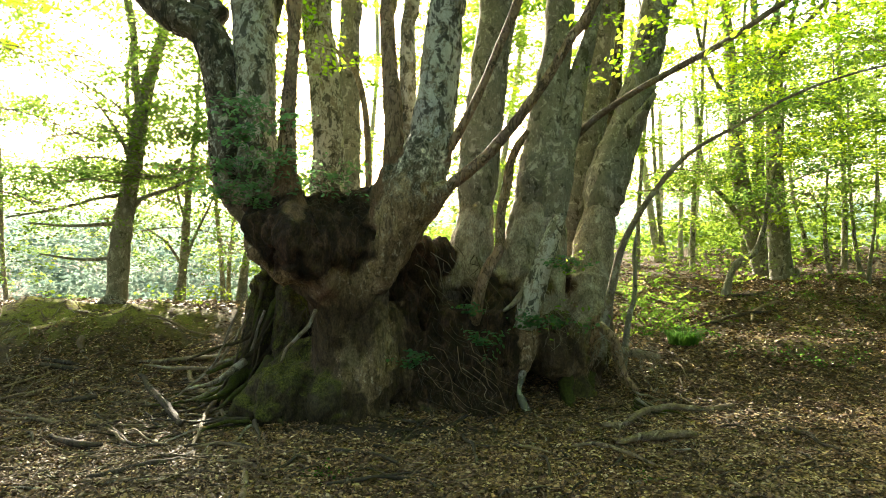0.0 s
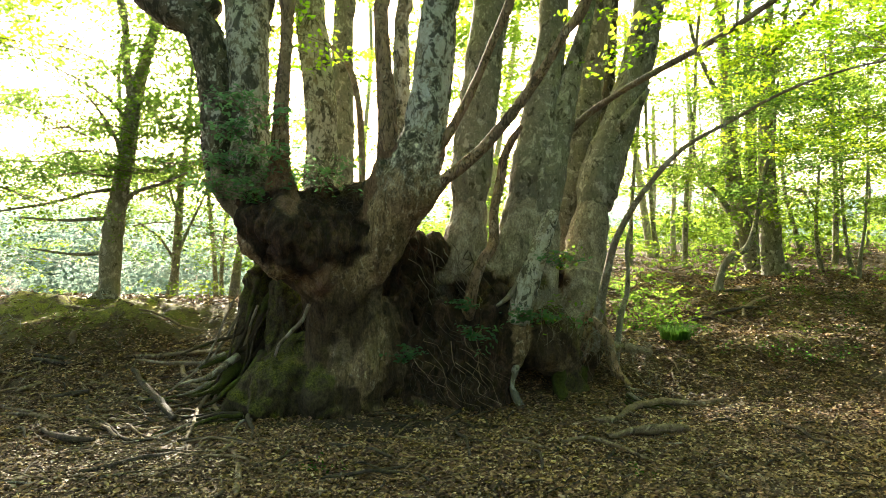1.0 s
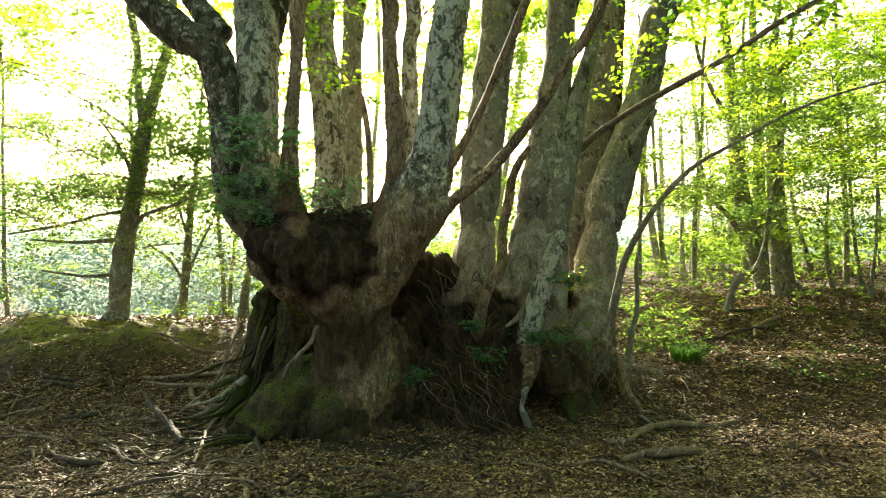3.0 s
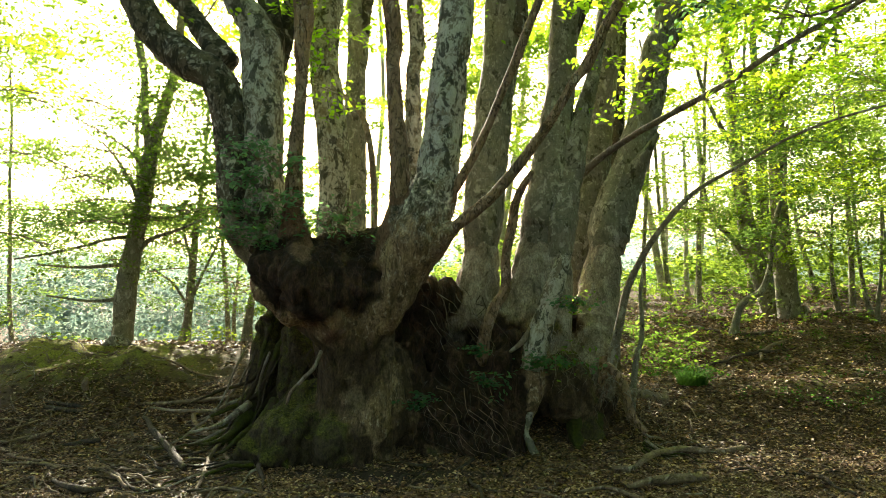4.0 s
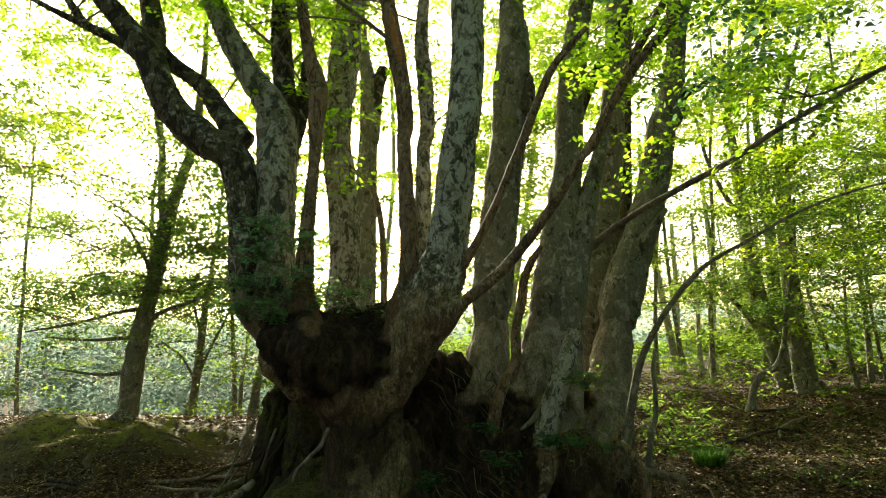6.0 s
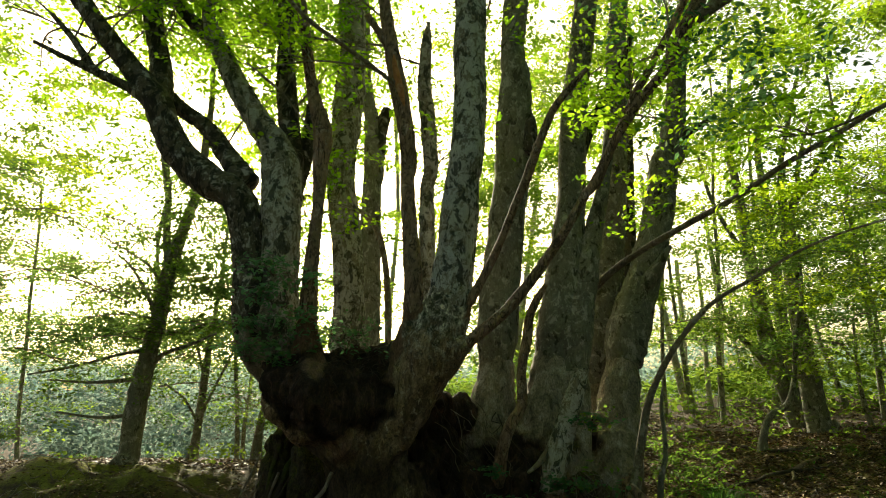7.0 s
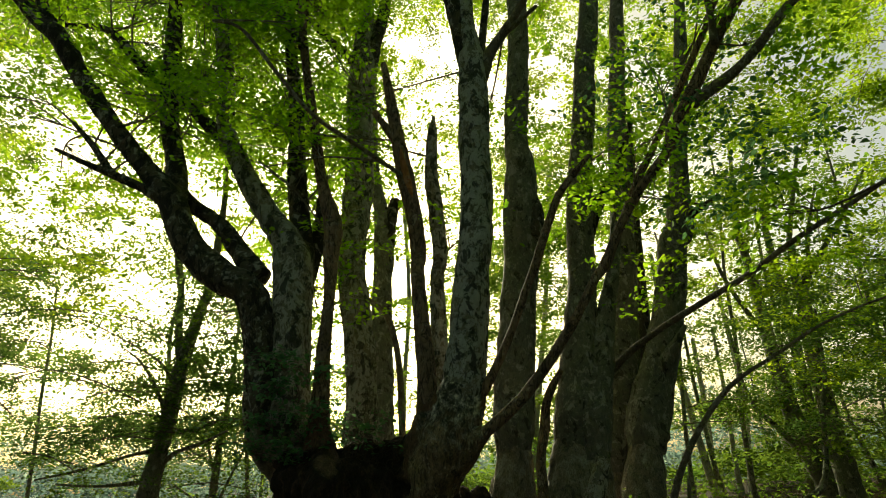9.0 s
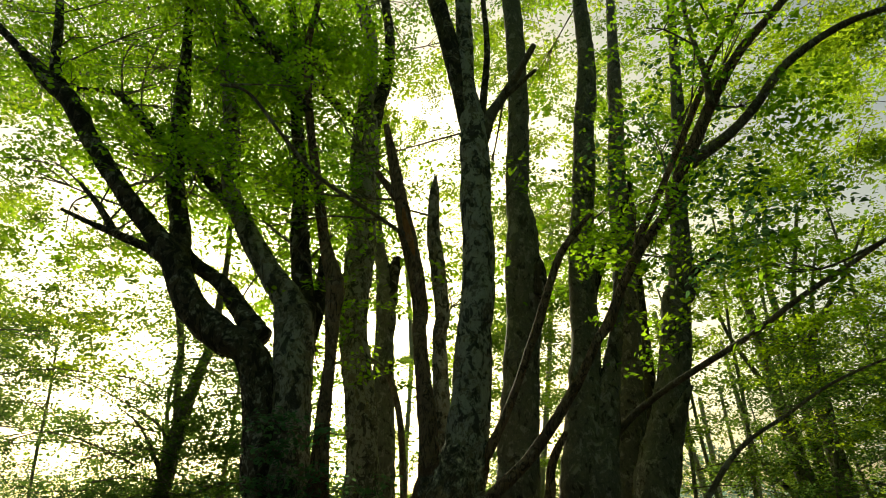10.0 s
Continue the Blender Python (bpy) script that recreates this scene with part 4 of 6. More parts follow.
branch(old_tree, "root", twig, [(-2.182, 7, 0.517, 0.021), (-2.428, 6.85, 0.453, 0.017), (-2.74, 6.75, 0.448, 0.015), (-2.995, 6.7, 0.462, 0.011)], "long pale surface root")
branch(old_tree, "root", moss, [(-1.77, 6.8, 0.491, 0.072), (-1.887, 6.5, 0.32, 0.038), (-2.039, 6.2, 0.195, 0.018), (-2.127, 6, 0.165, 0.009)], "")
branch(old_tree, "root", twig, [(-2.061, 6.8, 0.491, 0.041), (-2.17, 6.6, 0.401, 0.028), (-2.296, 6.4, 0.34, 0.019), (-2.449, 6.3, 0.307, 0.013)], "")
branch(old_tree, "root", twig, [(0.5, 6.95, 0.86, 0.03), (0.597, 6.7, 1.013, 0.017), (0.711, 6.7, 1.139, 0.031), (0.815, 6.75, 1.28, 0.031), (0.908, 6.8, 1.481, 0.021)], "")
branch(old_tree, "root", moss, [(-1.788, 7.25, 1.16, 0.043), (-1.895, 7.05, 0.859, 0.032), (-1.964, 6.95, 0.585, 0.029), (-2.223, 6.85, 0.453, 0.025), (-2.411, 6.72, 0.378, 0.016)], "")
branch(old_tree, "root", moss, [(-1.713, 7.25, 0.986, 0.048), (-1.763, 7.05, 0.69, 0.04), (-1.916, 6.95, 0.466, 0.032), (-2.106, 6.85, 0.336, 0.027), (-2.296, 6.72, 0.263, 0.018)], "")
branch(old_tree, "root", moss, [(-1.937, 7.25, 1.284, 0.037), (-1.982, 7.1, 0.981, 0.025), (-2.071, 6.95, 0.728, 0.021), (-2.399, 6.85, 0.594, 0.016), (-2.584, 6.72, 0.516, 0.008)], "")
branch(old_tree, "root", redbark, [(1.678, 7.1, 0.835, 0.044), (1.762, 7, 0.697, 0.052), (1.851, 6.95, 0.466, 0.051), (1.926, 6.9, 0.285, 0.047), (2.003, 6.8, 0.2, 0.025)], "thick pale prop root")
branch(old_tree, "root", twig, [(1.83, 7.1, 0.592, 0.043), (2.043, 7.1, 0.537, 0.049), (2.316, 7.1, 0.489, 0.03)], "")
branch(old_tree, "root", redbark, [(1.738, 7.3, 0.906, 0.081), (1.702, 7.2, 0.67, 0.068), (1.604, 7.15, 0.493, 0.055), (1.556, 7.1, 0.379, 0.024)], "")
branch(old_tree, "root", bark, [(0.873, 6.75, 0.789, 0.065), (0.838, 6.7, 0.566, 0.056), (0.763, 6.65, 0.375, 0.047), (0.729, 6.65, 0.232, 0.035), (0.797, 6.6, 0.102, 0.043), (0.882, 6.6, -0.011, 0.034)], "pale root arching over a hollow")
branch(old_tree, "root", moss, [(1.325, 7, 0.457, 0.132), (1.288, 6.9, 0.179, 0.077), (1.306, 6.75, -0.02, 0.058)], "")
branch(old_tree, "root", moss, [(1.517, 7.2, 0.3, 0.154), (1.532, 7.1, 0.075, 0.109), (1.553, 6.95, -0.04, 0.077)], "")


# ---- foliage ----
def leaves(origins, axis, normals, length, width, points=6):
    """Leaf blades from arrays: a base, an axis, a normal and a size each."""
    side = np.cross(axis, normals)
    side /= np.linalg.norm(side, axis=1)[:, None] + 1e-9
    up = np.cross(side, axis)
    if points == 4:
        shape = [(0, 0, 0), (0.45, 0.5, 0.06), (1, 0, -0.05), (0.45, -0.5, 0.06)]
    else:
        shape = [(0, 0, 0), (0.28, 0.42, 0.07), (0.62, 0.44, 0.06), (1, 0, -0.10), (0.62, -0.44, 0.06), (0.28, -0.42, 0.07)]
    n = len(origins)
    v = np.stack([origins + axis * (a * length)[:, None] + side * (b * width)[:, None] + up * (c * length)[:, None] for a, b, c in shape], 1)
    k = len(shape)
    return v.reshape(-1, 3), np.arange(n * k), np.full(n, k)


def unit(v):
    return v / (np.linalg.norm(v, axis=-1, keepdims=True) + 1e-9)


def sprays(centres, per, reach, length, points, droop=0.35, seed=0):
    """Flat fans of leaves, as beech twigs carry them: one at each centre."""
    g = np.random.default_rng(seed)
    n = len(centres)
    a = g.uniform(0, 2 * np.pi, n)
    way = unit(np.column_stack([np.cos(a), np.sin(a), g.normal(-0.05, 0.25, n)]))
    nor = unit(np.column_stack([g.normal(0, droop, n), g.normal(0, droop, n), np.ones(n)]))
    across = unit(np.cross(nor, way))
    size = reach * g.uniform(0.6, 1.25, n)
    s = g.uniform(-0.5, 0.5, (n, per))
    w = g.normal(0, 0.26, (n, per)) * (0.75 - s)
    base = centres[:, None] + (way[:, None] * s[..., None] + across[:, None] * w[..., None]) * size[:, None, None] + nor[:, None] * g.normal(0, 0.05, (n, per, 1)) * reach
    base[..., 2] -= 0.18 * size[:, None] * (s + 0.5) ** 2
    ax = unit(way[:, None] * 0.7 + across[:, None] * np.sign(w)[..., None] * 0.8 + g.normal(0, 0.3, (n, per, 3)))
    nn = unit(nor[:, None] + g.normal(0, 0.38, (n, per, 3)))
    m = n * per
    ln = length * g.uniform(0.65, 1.2, m)
    return leaves(base.reshape(m, 3), ax.reshape(m, 3), nn.reshape(m, 3), ln, ln * g.uniform(0.55, 0.7, m), points)


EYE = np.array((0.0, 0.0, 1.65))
# openings in the canopy as seen from EYE: bearing, height and half-sizes in degrees
EYE_GAPS = [(-28.5, 14.5, 6, 3.5), (-37.5, 21.5, 6.5, 4.5), (-22, 17, 4, 5), (-14, 18.5, 5, 6), (-6, 19.5, 3, 6), (3, 22, 2.5, 5), (8, 33, 2.5, 5), (-36, 29, 4, 3), (14, 23, 3.5, 6), (32, 20.5, 7.5, 5.5), (36, 28, 3.5, 3.5), (22, 17, 3.5, 4), (-12, 42, 1.6, 2), (2.5, 40, 1.4, 2.5), (19.3, 9.4, 2.6, 2.2), (38, 14, 3, 2), (-31, 1.0, 12, 3)]


def clumps(n, az, el, dist, thresh, scale, seed, gaps=EYE_GAPS, lowest=0.15):
    """Clump centres in the woods, spread by direction from EYE and cleared along the gaps."""
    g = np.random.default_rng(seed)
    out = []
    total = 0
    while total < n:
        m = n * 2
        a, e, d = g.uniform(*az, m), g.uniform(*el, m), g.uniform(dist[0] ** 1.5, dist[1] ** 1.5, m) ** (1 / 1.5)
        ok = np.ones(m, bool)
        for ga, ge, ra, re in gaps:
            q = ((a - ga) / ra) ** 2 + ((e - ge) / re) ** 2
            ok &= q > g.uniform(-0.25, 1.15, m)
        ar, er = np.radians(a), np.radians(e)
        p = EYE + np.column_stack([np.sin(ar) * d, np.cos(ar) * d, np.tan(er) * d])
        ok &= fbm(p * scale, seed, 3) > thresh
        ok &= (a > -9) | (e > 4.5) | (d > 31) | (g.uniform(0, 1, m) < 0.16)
        # beech boughs spread in level tiers
        tilt = 1.6 * fbm(p * 0.12, seed + 3, 2)
        tier = 0.05 * d
        p[:, 2] += 0.6 * (np.round((p[:, 2] + tilt) / tier) * tier - tilt - p[:, 2])
        ok &= (p[:, 2] > land(p[:, 0], p[:, 1]) + lowest) & (p[:, 2] < 18)
        p = p[ok]
        out.append(p)
        total += len(p)
    return np.vstack(out)[:n]


def boughs(centres, plates, per, span, leaf, seed, tilt=0.16):
    """Level plates of twig fans, one bough at each centre, and the thin wood that carries them."""
    g = np.random.default_rng(seed)
    n = len(centres)
    a = g.uniform(0, 2 * np.pi, n)
    way = unit(np.column_stack([np.cos(a), np.sin(a), g.normal(-0.06, 0.14, n)]))
    nor = unit(np.column_stack([g.normal(0, tilt, (n, 2)), np.ones(n)]))
    across = unit(np.cross(nor, way))
    size = span * g.uniform(0.55, 1.35, n)
    u = g.uniform(-0.5, 0.5, (n, plates))
    w = g.uniform(-0.5, 0.5, (n, plates)) * (1.05 - np.abs(u + 0.1) * 1.3)
    at = centres[:, None] + (way[:, None] * u[..., None] + across[:, None] * w[..., None] * 0.9) * size[:, None, None]
    at[..., 2] += g.normal(0, 0.035, (n, plates)) * size[:, None] - 0.22 * size[:, None] * (u ** 2 + w ** 2)
    wood = []
    for k in range(0, n, 3):
        p, h = centres[k], way[k] * size[k] * 0.5
        wood.append(tube([(*(p - h * 1.15 - (0, 0, 0.08 * size[k])), 0.011), (*(p - h * 0.3), 0.009), (*(p + h * 0.8 - (0, 0, 0.06 * size[k])), 0.004)], 4, 0.5, 0.0, 0.0, 1))
        for q in at[k, :5]:
            m = p + h * np.dot(q - p, h) / np.dot(h, h) * 0.7
            wood.append(tube([(*m, 0.006), (*((m + q) / 2 + (0, 0, 0.03)), 0.005), (*q, 0.003)], 4, 0.6, 0.0, 0.0, 1))
    return sprays(at.reshape(-1, 3), per, span * 0.36, leaf, 4, 0.22, seed + 1), joined(wood)


def leaf_part(name, arrays, material, parent, label=""):
    v, f, s = arrays
    return part(name, make_mesh(name, v, f, s, False), material, parent, label)


def old_crown():
    """Leaf masses on twigs that spring from the old tree's limbs, and a thinner canopy overhead, added out of view to
    shade the stems.
    """
    g = np.random.default_rng(15)
    wood = np.array(LIMB_POINTS)
    wood = wood[wood[:, 2] > 3.6]
    thin = wood[np.argsort(wood[:, 3])[: int(len(wood) * 0.75)]]
    centres, twigs = [], []
    for k in range(640):
        p = thin[g.integers(0, len(thin))]
        c = p[:3] + g.normal(0, 1, 3) * (0.8, 0.7, 0.55) + (0, 0.45, 0.3)
        if c[2] < 3.9 or c[1] < 6.4 and c[0] < 1.5:
            continue
        # full towards the light gap on the west, open over the middle stems, drooping on the east
        full = 0.88 if c[0] < -1.4 else 0.22 if c[0] < 1.5 else 0.2 if c[0] < 3.6 else 0.04
        if -1.4 < c[0] < 1.5 and (c[2] < 5.6 or c[1] < 7.4):
            full = 0.03
        if c[0] < -1.4 and c[2] < 5.2:
            full = 0.25
        if c[0] < -3.0 and c[2] < 5.9:
            full = 0.3
        if g.uniform() > full:
            continue
        n = g.integers(7, 15)
        mass = c + g.normal(0, 1, (n, 3)) * (0.36, 0.36, 0.13)
        centres.append(mass)
        mid = (p[:3] + c) / 2 + g.normal(0, 0.06, 3)
        twigs.append(tube([(*p[:3], 0.014), (*mid, 0.010), (*c, 0.006)], 5, 0.12, 0.0, 0.0, 1))
        for q in mass[:5]:
            twigs.append(tube([(*mid, 0.006), (*((mid + q) / 2 + (0, 0, 0.04)), 0.005), (*q, 0.003)], 4, 0.15, 0.0, 0.0, 1))
    v, f, s = joined(twigs)
    crown = leaf_part("crown", sprays(np.vstack(centres), 34, 0.55, 0.068, 6, 0.28, 5), beech_leaf, old_tree, "green beech leaves in dense layered masses with gaps")
    tagged(part("twigwork", make_mesh("twigwork", v, f, s), twig, crown, "thin dark twigs"), kind="stuff")
    # added leaf layer above the view: shades the stems, left open on the west
    over = np.column_stack([g.uniform(-15, 15, 3400), g.uniform(-15, 7.5, 3400), g.uniform(9.8, 13, 3400)])
    over = over[(fbm(over * 0.35, 8, 3) > -0.3) & (over[:, 0] > -4.5)]
    leaf_part("canopy", sprays(over, 26, 1.1, 0.18, 4, 0.35, 6), beech_leaf, old_tree, "beech leaves high overhead, out of view, added to shade the stems")


old_crown()


def hanging_foliage(x, y, z, sx, sy, sz, n, seed, material):
    g = np.random.default_rng(seed)
    c = np.array((x, y, z)) + g.normal(0, 1, (n, 3)) * np.array((sx, sy, sz))
    tagged(leaf_part("foliage", sprays(c, 22, 0.55, 0.08, 6, 0.3, seed), material, old_tree, "green beech leaves on drooping twigs, some clusters coloured as shaded"), kind="stuff")


# every second cluster takes the leaf colour with shade in it
for k, (x, y, z, sx, sz, n) in enumerate([(2.95, 6.0, 4.75, 0.35, 0.35, 26), (3.1, 6.0, 4.2, 0.25, 0.25, 14), (2.6, 6.3, 4.9, 0.3, 0.45, 10), (3.55, 5.8, 5.8, 0.3, 0.2, 16), (2.2, 7.2, 5.9, 0.4, 0.4, 14),
                                         (2.3, 7.6, 4.15, 0.35, 0.18, 14), (2.9, 6.6, 6.4, 0.5, 0.4, 12), (-0.4, 9.5, 6.2, 0.8, 0.6, 16)]):
    hanging_foliage(x, y, z, sx, 0.3, sz, n, 700 + k, shaded_leaf if k % 2 == 0 else beech_leaf)

# ---- trees of the wood ----

def wood_tree(name, label, chains):
    x, y, z, r = chains[0][0]
    t = thing(name, (x, y, land(x, y)), label, "tree" if name == "tree" else "sapling")
    chains[0][0] = (x, y, float(land(x, y)) - 0.05, r * 1.15)
    for k, c in enumerate(chains):
        # trees beyond 16 m get the bark with haze in its colour
        branch(t, "trunk" if k == 0 else "limb", twig if r < 0.02 else bark if y < 16 or name == "sapling" else hazebark, c)
    pts = np.vstack([glide(c, 0.35)[2:, :3] for c in chains])
    g = np.random.default_rng(len(bpy.data.objects))
    pts = pts[pts[:, 2] > z + 0.9]
    if len(pts):
        k = 90 if r > 0.08 and y < 10 else 34 if r > 0.08 else 10
        c = pts[g.integers(0, len(pts), k)] + g.normal(0, 1, (k, 3)) * (0.8, 0.6, 0.2)
        leaf_part("crown", sprays(c, 24, 0.6, 0.066, 4, 0.25, len(bpy.data.objects)), far_leaf, t, "bright green backlit leaves")
    return t


wood_tree("tree", "leaning grey-brown beech tree with a forked top on a mossy bank", [
    [(-4.651, 9.3, 0.583, 0.199), (-4.652, 9.4, 0.934, 0.153), (-4.604, 9.4, 1.578, 0.149), (-4.523, 9.4, 2.221, 0.125), (-4.395, 9.4, 2.865, 0.113), (-4.314, 9.4, 3.509, 0.109), (-4.201, 9.4, 3.992, 0.089), (-4.116, 9.5, 4.465, 0.077), (-4.01, 9.5, 4.871, 0.069), (-3.973, 9.6, 5.72, 0.059), (-3.937, 9.6, 6.515, 0.042), (-3.988, 9.6, 7.48, 0.029)],
    [(-4.282, 9.4, 3.63, 0.089), (-4.379, 9.4, 4.073, 0.056), (-4.411, 9.4, 4.717, 0.052), (-4.51, 9.4, 5.3, 0.057), (-4.615, 9.4, 6.067, 0.041), (-4.899, 9.4, 6.895, 0.023)],
    [(-4.427, 9.4, 2.745, 0.044), (-4.475, 9.3, 3.075, 0.032), (-4.64, 9.2, 3.43, 0.024), (-4.769, 9.1, 3.645, 0.016), (-4.963, 9, 3.815, 0.008)],
    [(-4.354, 9.4, 3.308, 0.032), (-4.428, 9.3, 3.474, 0.024), (-4.561, 9.2, 3.667, 0.02), (-4.984, 8.9, 3.944, 0.011), (-5.468, 8.7, 4.19, 0.009), (-5.852, 8.5, 4.314, 0.007)],
    [(-4.459, 9.4, 2.205, 0.048), (-4.213, 9.3, 2.375, 0.032), (-3.813, 9.2, 2.485, 0.024), (-3.383, 9, 2.621, 0.015)],
    [(-4.491, 9.4, 2.423, 0.036), (-4.81, 9.3, 2.375, 0.024), (-5.33, 9.1, 2.203, 0.019), (-5.898, 8.9, 2.077, 0.011)],
    [(-4.58, 9.4, 1.537, 0.036), (-4.994, 9.2, 1.5, 0.02), (-5.502, 9, 1.581, 0.012)],
    [(-4.604, 9.4, 2.02, 0.036), (-5.376, 9.6, 1.987, 0.021), (-6.159, 9.8, 2.036, 0.013)],
    [(-4.379, 9.4, 2.704, 0.036), (-4.061, 9.6, 2.71, 0.025), (-3.642, 9.8, 2.917, 0.013)],
])
wood_tree("tree", "slender young beech tree behind a mossy bank", [
    [(-4.408, 11, 0.529, 0.094), (-4.352, 11, 1.094, 0.071), (-4.295, 11, 1.848, 0.066), (-4.248, 11, 2.507, 0.052), (-4.163, 11, 3.261, 0.038), (-4.088, 11, 4.108, 0.028), (-4.041, 11, 5.239, 0.019)],
    [(-4.276, 11, 2.036, 0.028), (-4.465, 11, 2.695, 0.019), (-4.559, 11, 3.166, 0.014)],
    [(-4.37, 11, 1.188, 0.028), (-4.182, 11, 1.754, 0.024), (-3.918, 11, 2.319, 0.019), (-3.758, 11, 2.695, 0.014)],
    [(-4.352, 11, 1.377, 0.028), (-4.522, 10.8, 1.752, 0.018), (-4.756, 10.6, 1.977, 0.014)],
])
wood_tree("tree", "thin young tree on a wooded slope", [
    [(-3.997, 12, 0.427, 0.046), (-4.028, 12, 1.352, 0.041), (-4.11, 12, 2.277, 0.036), (-4.172, 12, 3.099, 0.026), (-4.233, 12, 4.126, 0.021)],
])
wood_tree("tree", "broken-topped thin trunk on a wooded slope", [
    [(-3.506, 11.5, 0.478, 0.094), (-3.486, 11.5, 1.069, 0.079), (-3.407, 11.5, 1.66, 0.054), (-3.348, 11.5, 2.103, 0.039), (-3.387, 11.5, 3.038, 0.025)],
])
wood_tree("tree", "thin young tree on a wooded slope", [
    [(-4.219, 13, 0.325, 0.045), (-4.219, 13, 1.216, 0.039), (-4.141, 13, 1.995, 0.033), (-4.107, 13, 3.22, 0.022)],
])
wood_tree("tree", "pale grey beech tree with a stout trunk on the slope", [
    [(6.746, 13, 0.715, 0.334), (6.679, 13, 1.105, 0.223), (6.612, 13, 1.884, 0.2), (6.545, 13, 2.886, 0.156), (6.523, 13, 3.887, 0.15), (6.545, 13, 4.889, 0.128), (6.679, 13, 5.446, 0.083), (7.024, 13, 5.891, 0.067), (7.413, 13, 6.392, 0.05), (7.601, 13, 6.602, 0.046), (8.426, 13, 7.849, 0.03)],
    [(6.545, 13, 5.001, 0.1), (6.501, 13, 5.668, 0.083), (6.59, 13, 6.336, 0.072), (6.574, 13, 6.414, 0.058), (7.104, 13, 8.21, 0.037)],
    [(6.69, 13, 5.334, 0.056), (6.857, 13, 5.78, 0.05), (6.913, 13, 6.336, 0.039), (7.336, 13, 7.519, 0.024)],
])
wood_tree("tree", "leaning grey beech tree with knotty bark on the slope", [
    [(6.783, 13.8, 0.776, 0.295), (6.664, 13.8, 1.307, 0.201), (6.475, 13.9, 2.138, 0.179), (6.329, 14, 2.981, 0.168), (6.21, 14, 4.06, 0.132), (6.162, 14, 5.138, 0.108), (6.066, 14, 6.217, 0.09), (5.97, 14, 6.937, 0.078), (6.035, 14, 7.374, 0.057), (6.183, 14, 9.103, 0.04)],
    [(6.605, 14, 1.782, 0.096), (6.066, 14, 2.621, 0.06), (5.646, 14, 3.1, 0.048), (5.466, 14, 3.7, 0.036), (5.406, 14, 4.659, 0.024)],
    [(6.186, 14, 4.539, 0.06), (5.826, 14, 5.138, 0.048), (5.466, 14, 5.978, 0.042), (5.287, 14, 6.937, 0.03)],
])
wood_tree("tree", "straight pale beech trunk on the slope", [
    [(7.295, 15, 0.764, 0.18), (7.218, 15, 1.92, 0.135), (7.167, 15, 3.461, 0.128), (7.167, 15, 4.745, 0.116), (7.141, 15, 6.03, 0.09), (7.064, 15, 7.314, 0.077), (7.225, 15, 8.326, 0.062), (7.566, 15, 10.054, 0.043)],
])
wood_tree("sapling", "thin bent grey sapling on the slope", [
    [(4.7, 11, 0.765, 0.085), (4.747, 11, 1.047, 0.066), (4.794, 11, 1.236, 0.057), (4.917, 11, 1.424, 0.057), (5.19, 11, 1.593, 0.052), (5.331, 11, 1.942, 0.042), (5.425, 11, 2.507, 0.038), (5.482, 11, 2.837, 0.038), (5.614, 11, 3.261, 0.033), (5.67, 11, 3.826, 0.024), (5.708, 11, 4.391, 0.019)],
])
wood_tree("tree", "slender pale beech trunk deep in the wood", [
    [(6.576, 20, 0.982, 0.154), (6.405, 20, 2.01, 0.111), (6.182, 20, 3.551, 0.103), (5.96, 20, 4.921, 0.094), (5.788, 20, 6.633, 0.077), (5.72, 20, 8.517, 0.069)],
])
wood_tree("tree", "slender dark trunk deep in the wood", [
    [(7.21, 20, 0.811, 0.086), (7.193, 20, 2.352, 0.069), (7.244, 20, 4.065, 0.06), (7.21, 20, 6.12, 0.043)],
])
wood_tree("tree", "slender grey trunk deep in the wood", [
    [(7.876, 21, 0.769, 0.108), (7.984, 21, 2.387, 0.081), (8.128, 21, 4.006, 0.081), (8.056, 21, 5.984, 0.072), (7.93, 21, 7.782, 0.054)],
])
wood_tree("tree", "slender grey trunk deep in the wood", [
    [(7.366, 22, 0.915, 0.113), (7.234, 22, 2.422, 0.094), (7.271, 22, 3.929, 0.085), (7.234, 22, 6.19, 0.066)],
])
wood_tree("sapling", "thin pale leaning sapling on the slope", [
    [(9.476, 17, 1.519, 0.073), (9.229, 17, 2.247, 0.058), (8.996, 17, 3.12, 0.044), (8.894, 17, 4.285, 0.036)],
])
wood_tree("sapling", "thin grey sapling on the slope", [
    [(8.224, 14, 0.943, 0.054), (8.128, 14, 1.662, 0.048), (8.104, 14, 2.261, 0.036), (8.164, 14, 3.34, 0.024)],
])
wood_tree("sapling", "thin grey sapling on the slope", [
    [(8.304, 13, 0.771, 0.056), (8.17, 13, 1.439, 0.045), (8.059, 13, 2.329, 0.033), (8.003, 13, 3.442, 0.028), (7.97, 13, 4.555, 0.017)],
])
wood_tree("sapling", "thin grey sapling on the slope", [
    [(8.049, 12.5, 0.697, 0.043), (8.092, 12.5, 1.447, 0.037), (8.177, 12.5, 2.089, 0.027), (8.22, 12.5, 3.159, 0.021)],
])
wood_tree("sapling", "thin dark sapling beside the old tree", [
    [(2.002, 7.4, 0.579, 0.041), (2.078, 7.4, 0.833, 0.035), (2.142, 7.4, 1.086, 0.029), (2.154, 7.4, 1.34, 0.025), (2.142, 7.4, 1.593, 0.022), (2.167, 7.4, 1.815, 0.013)],
])
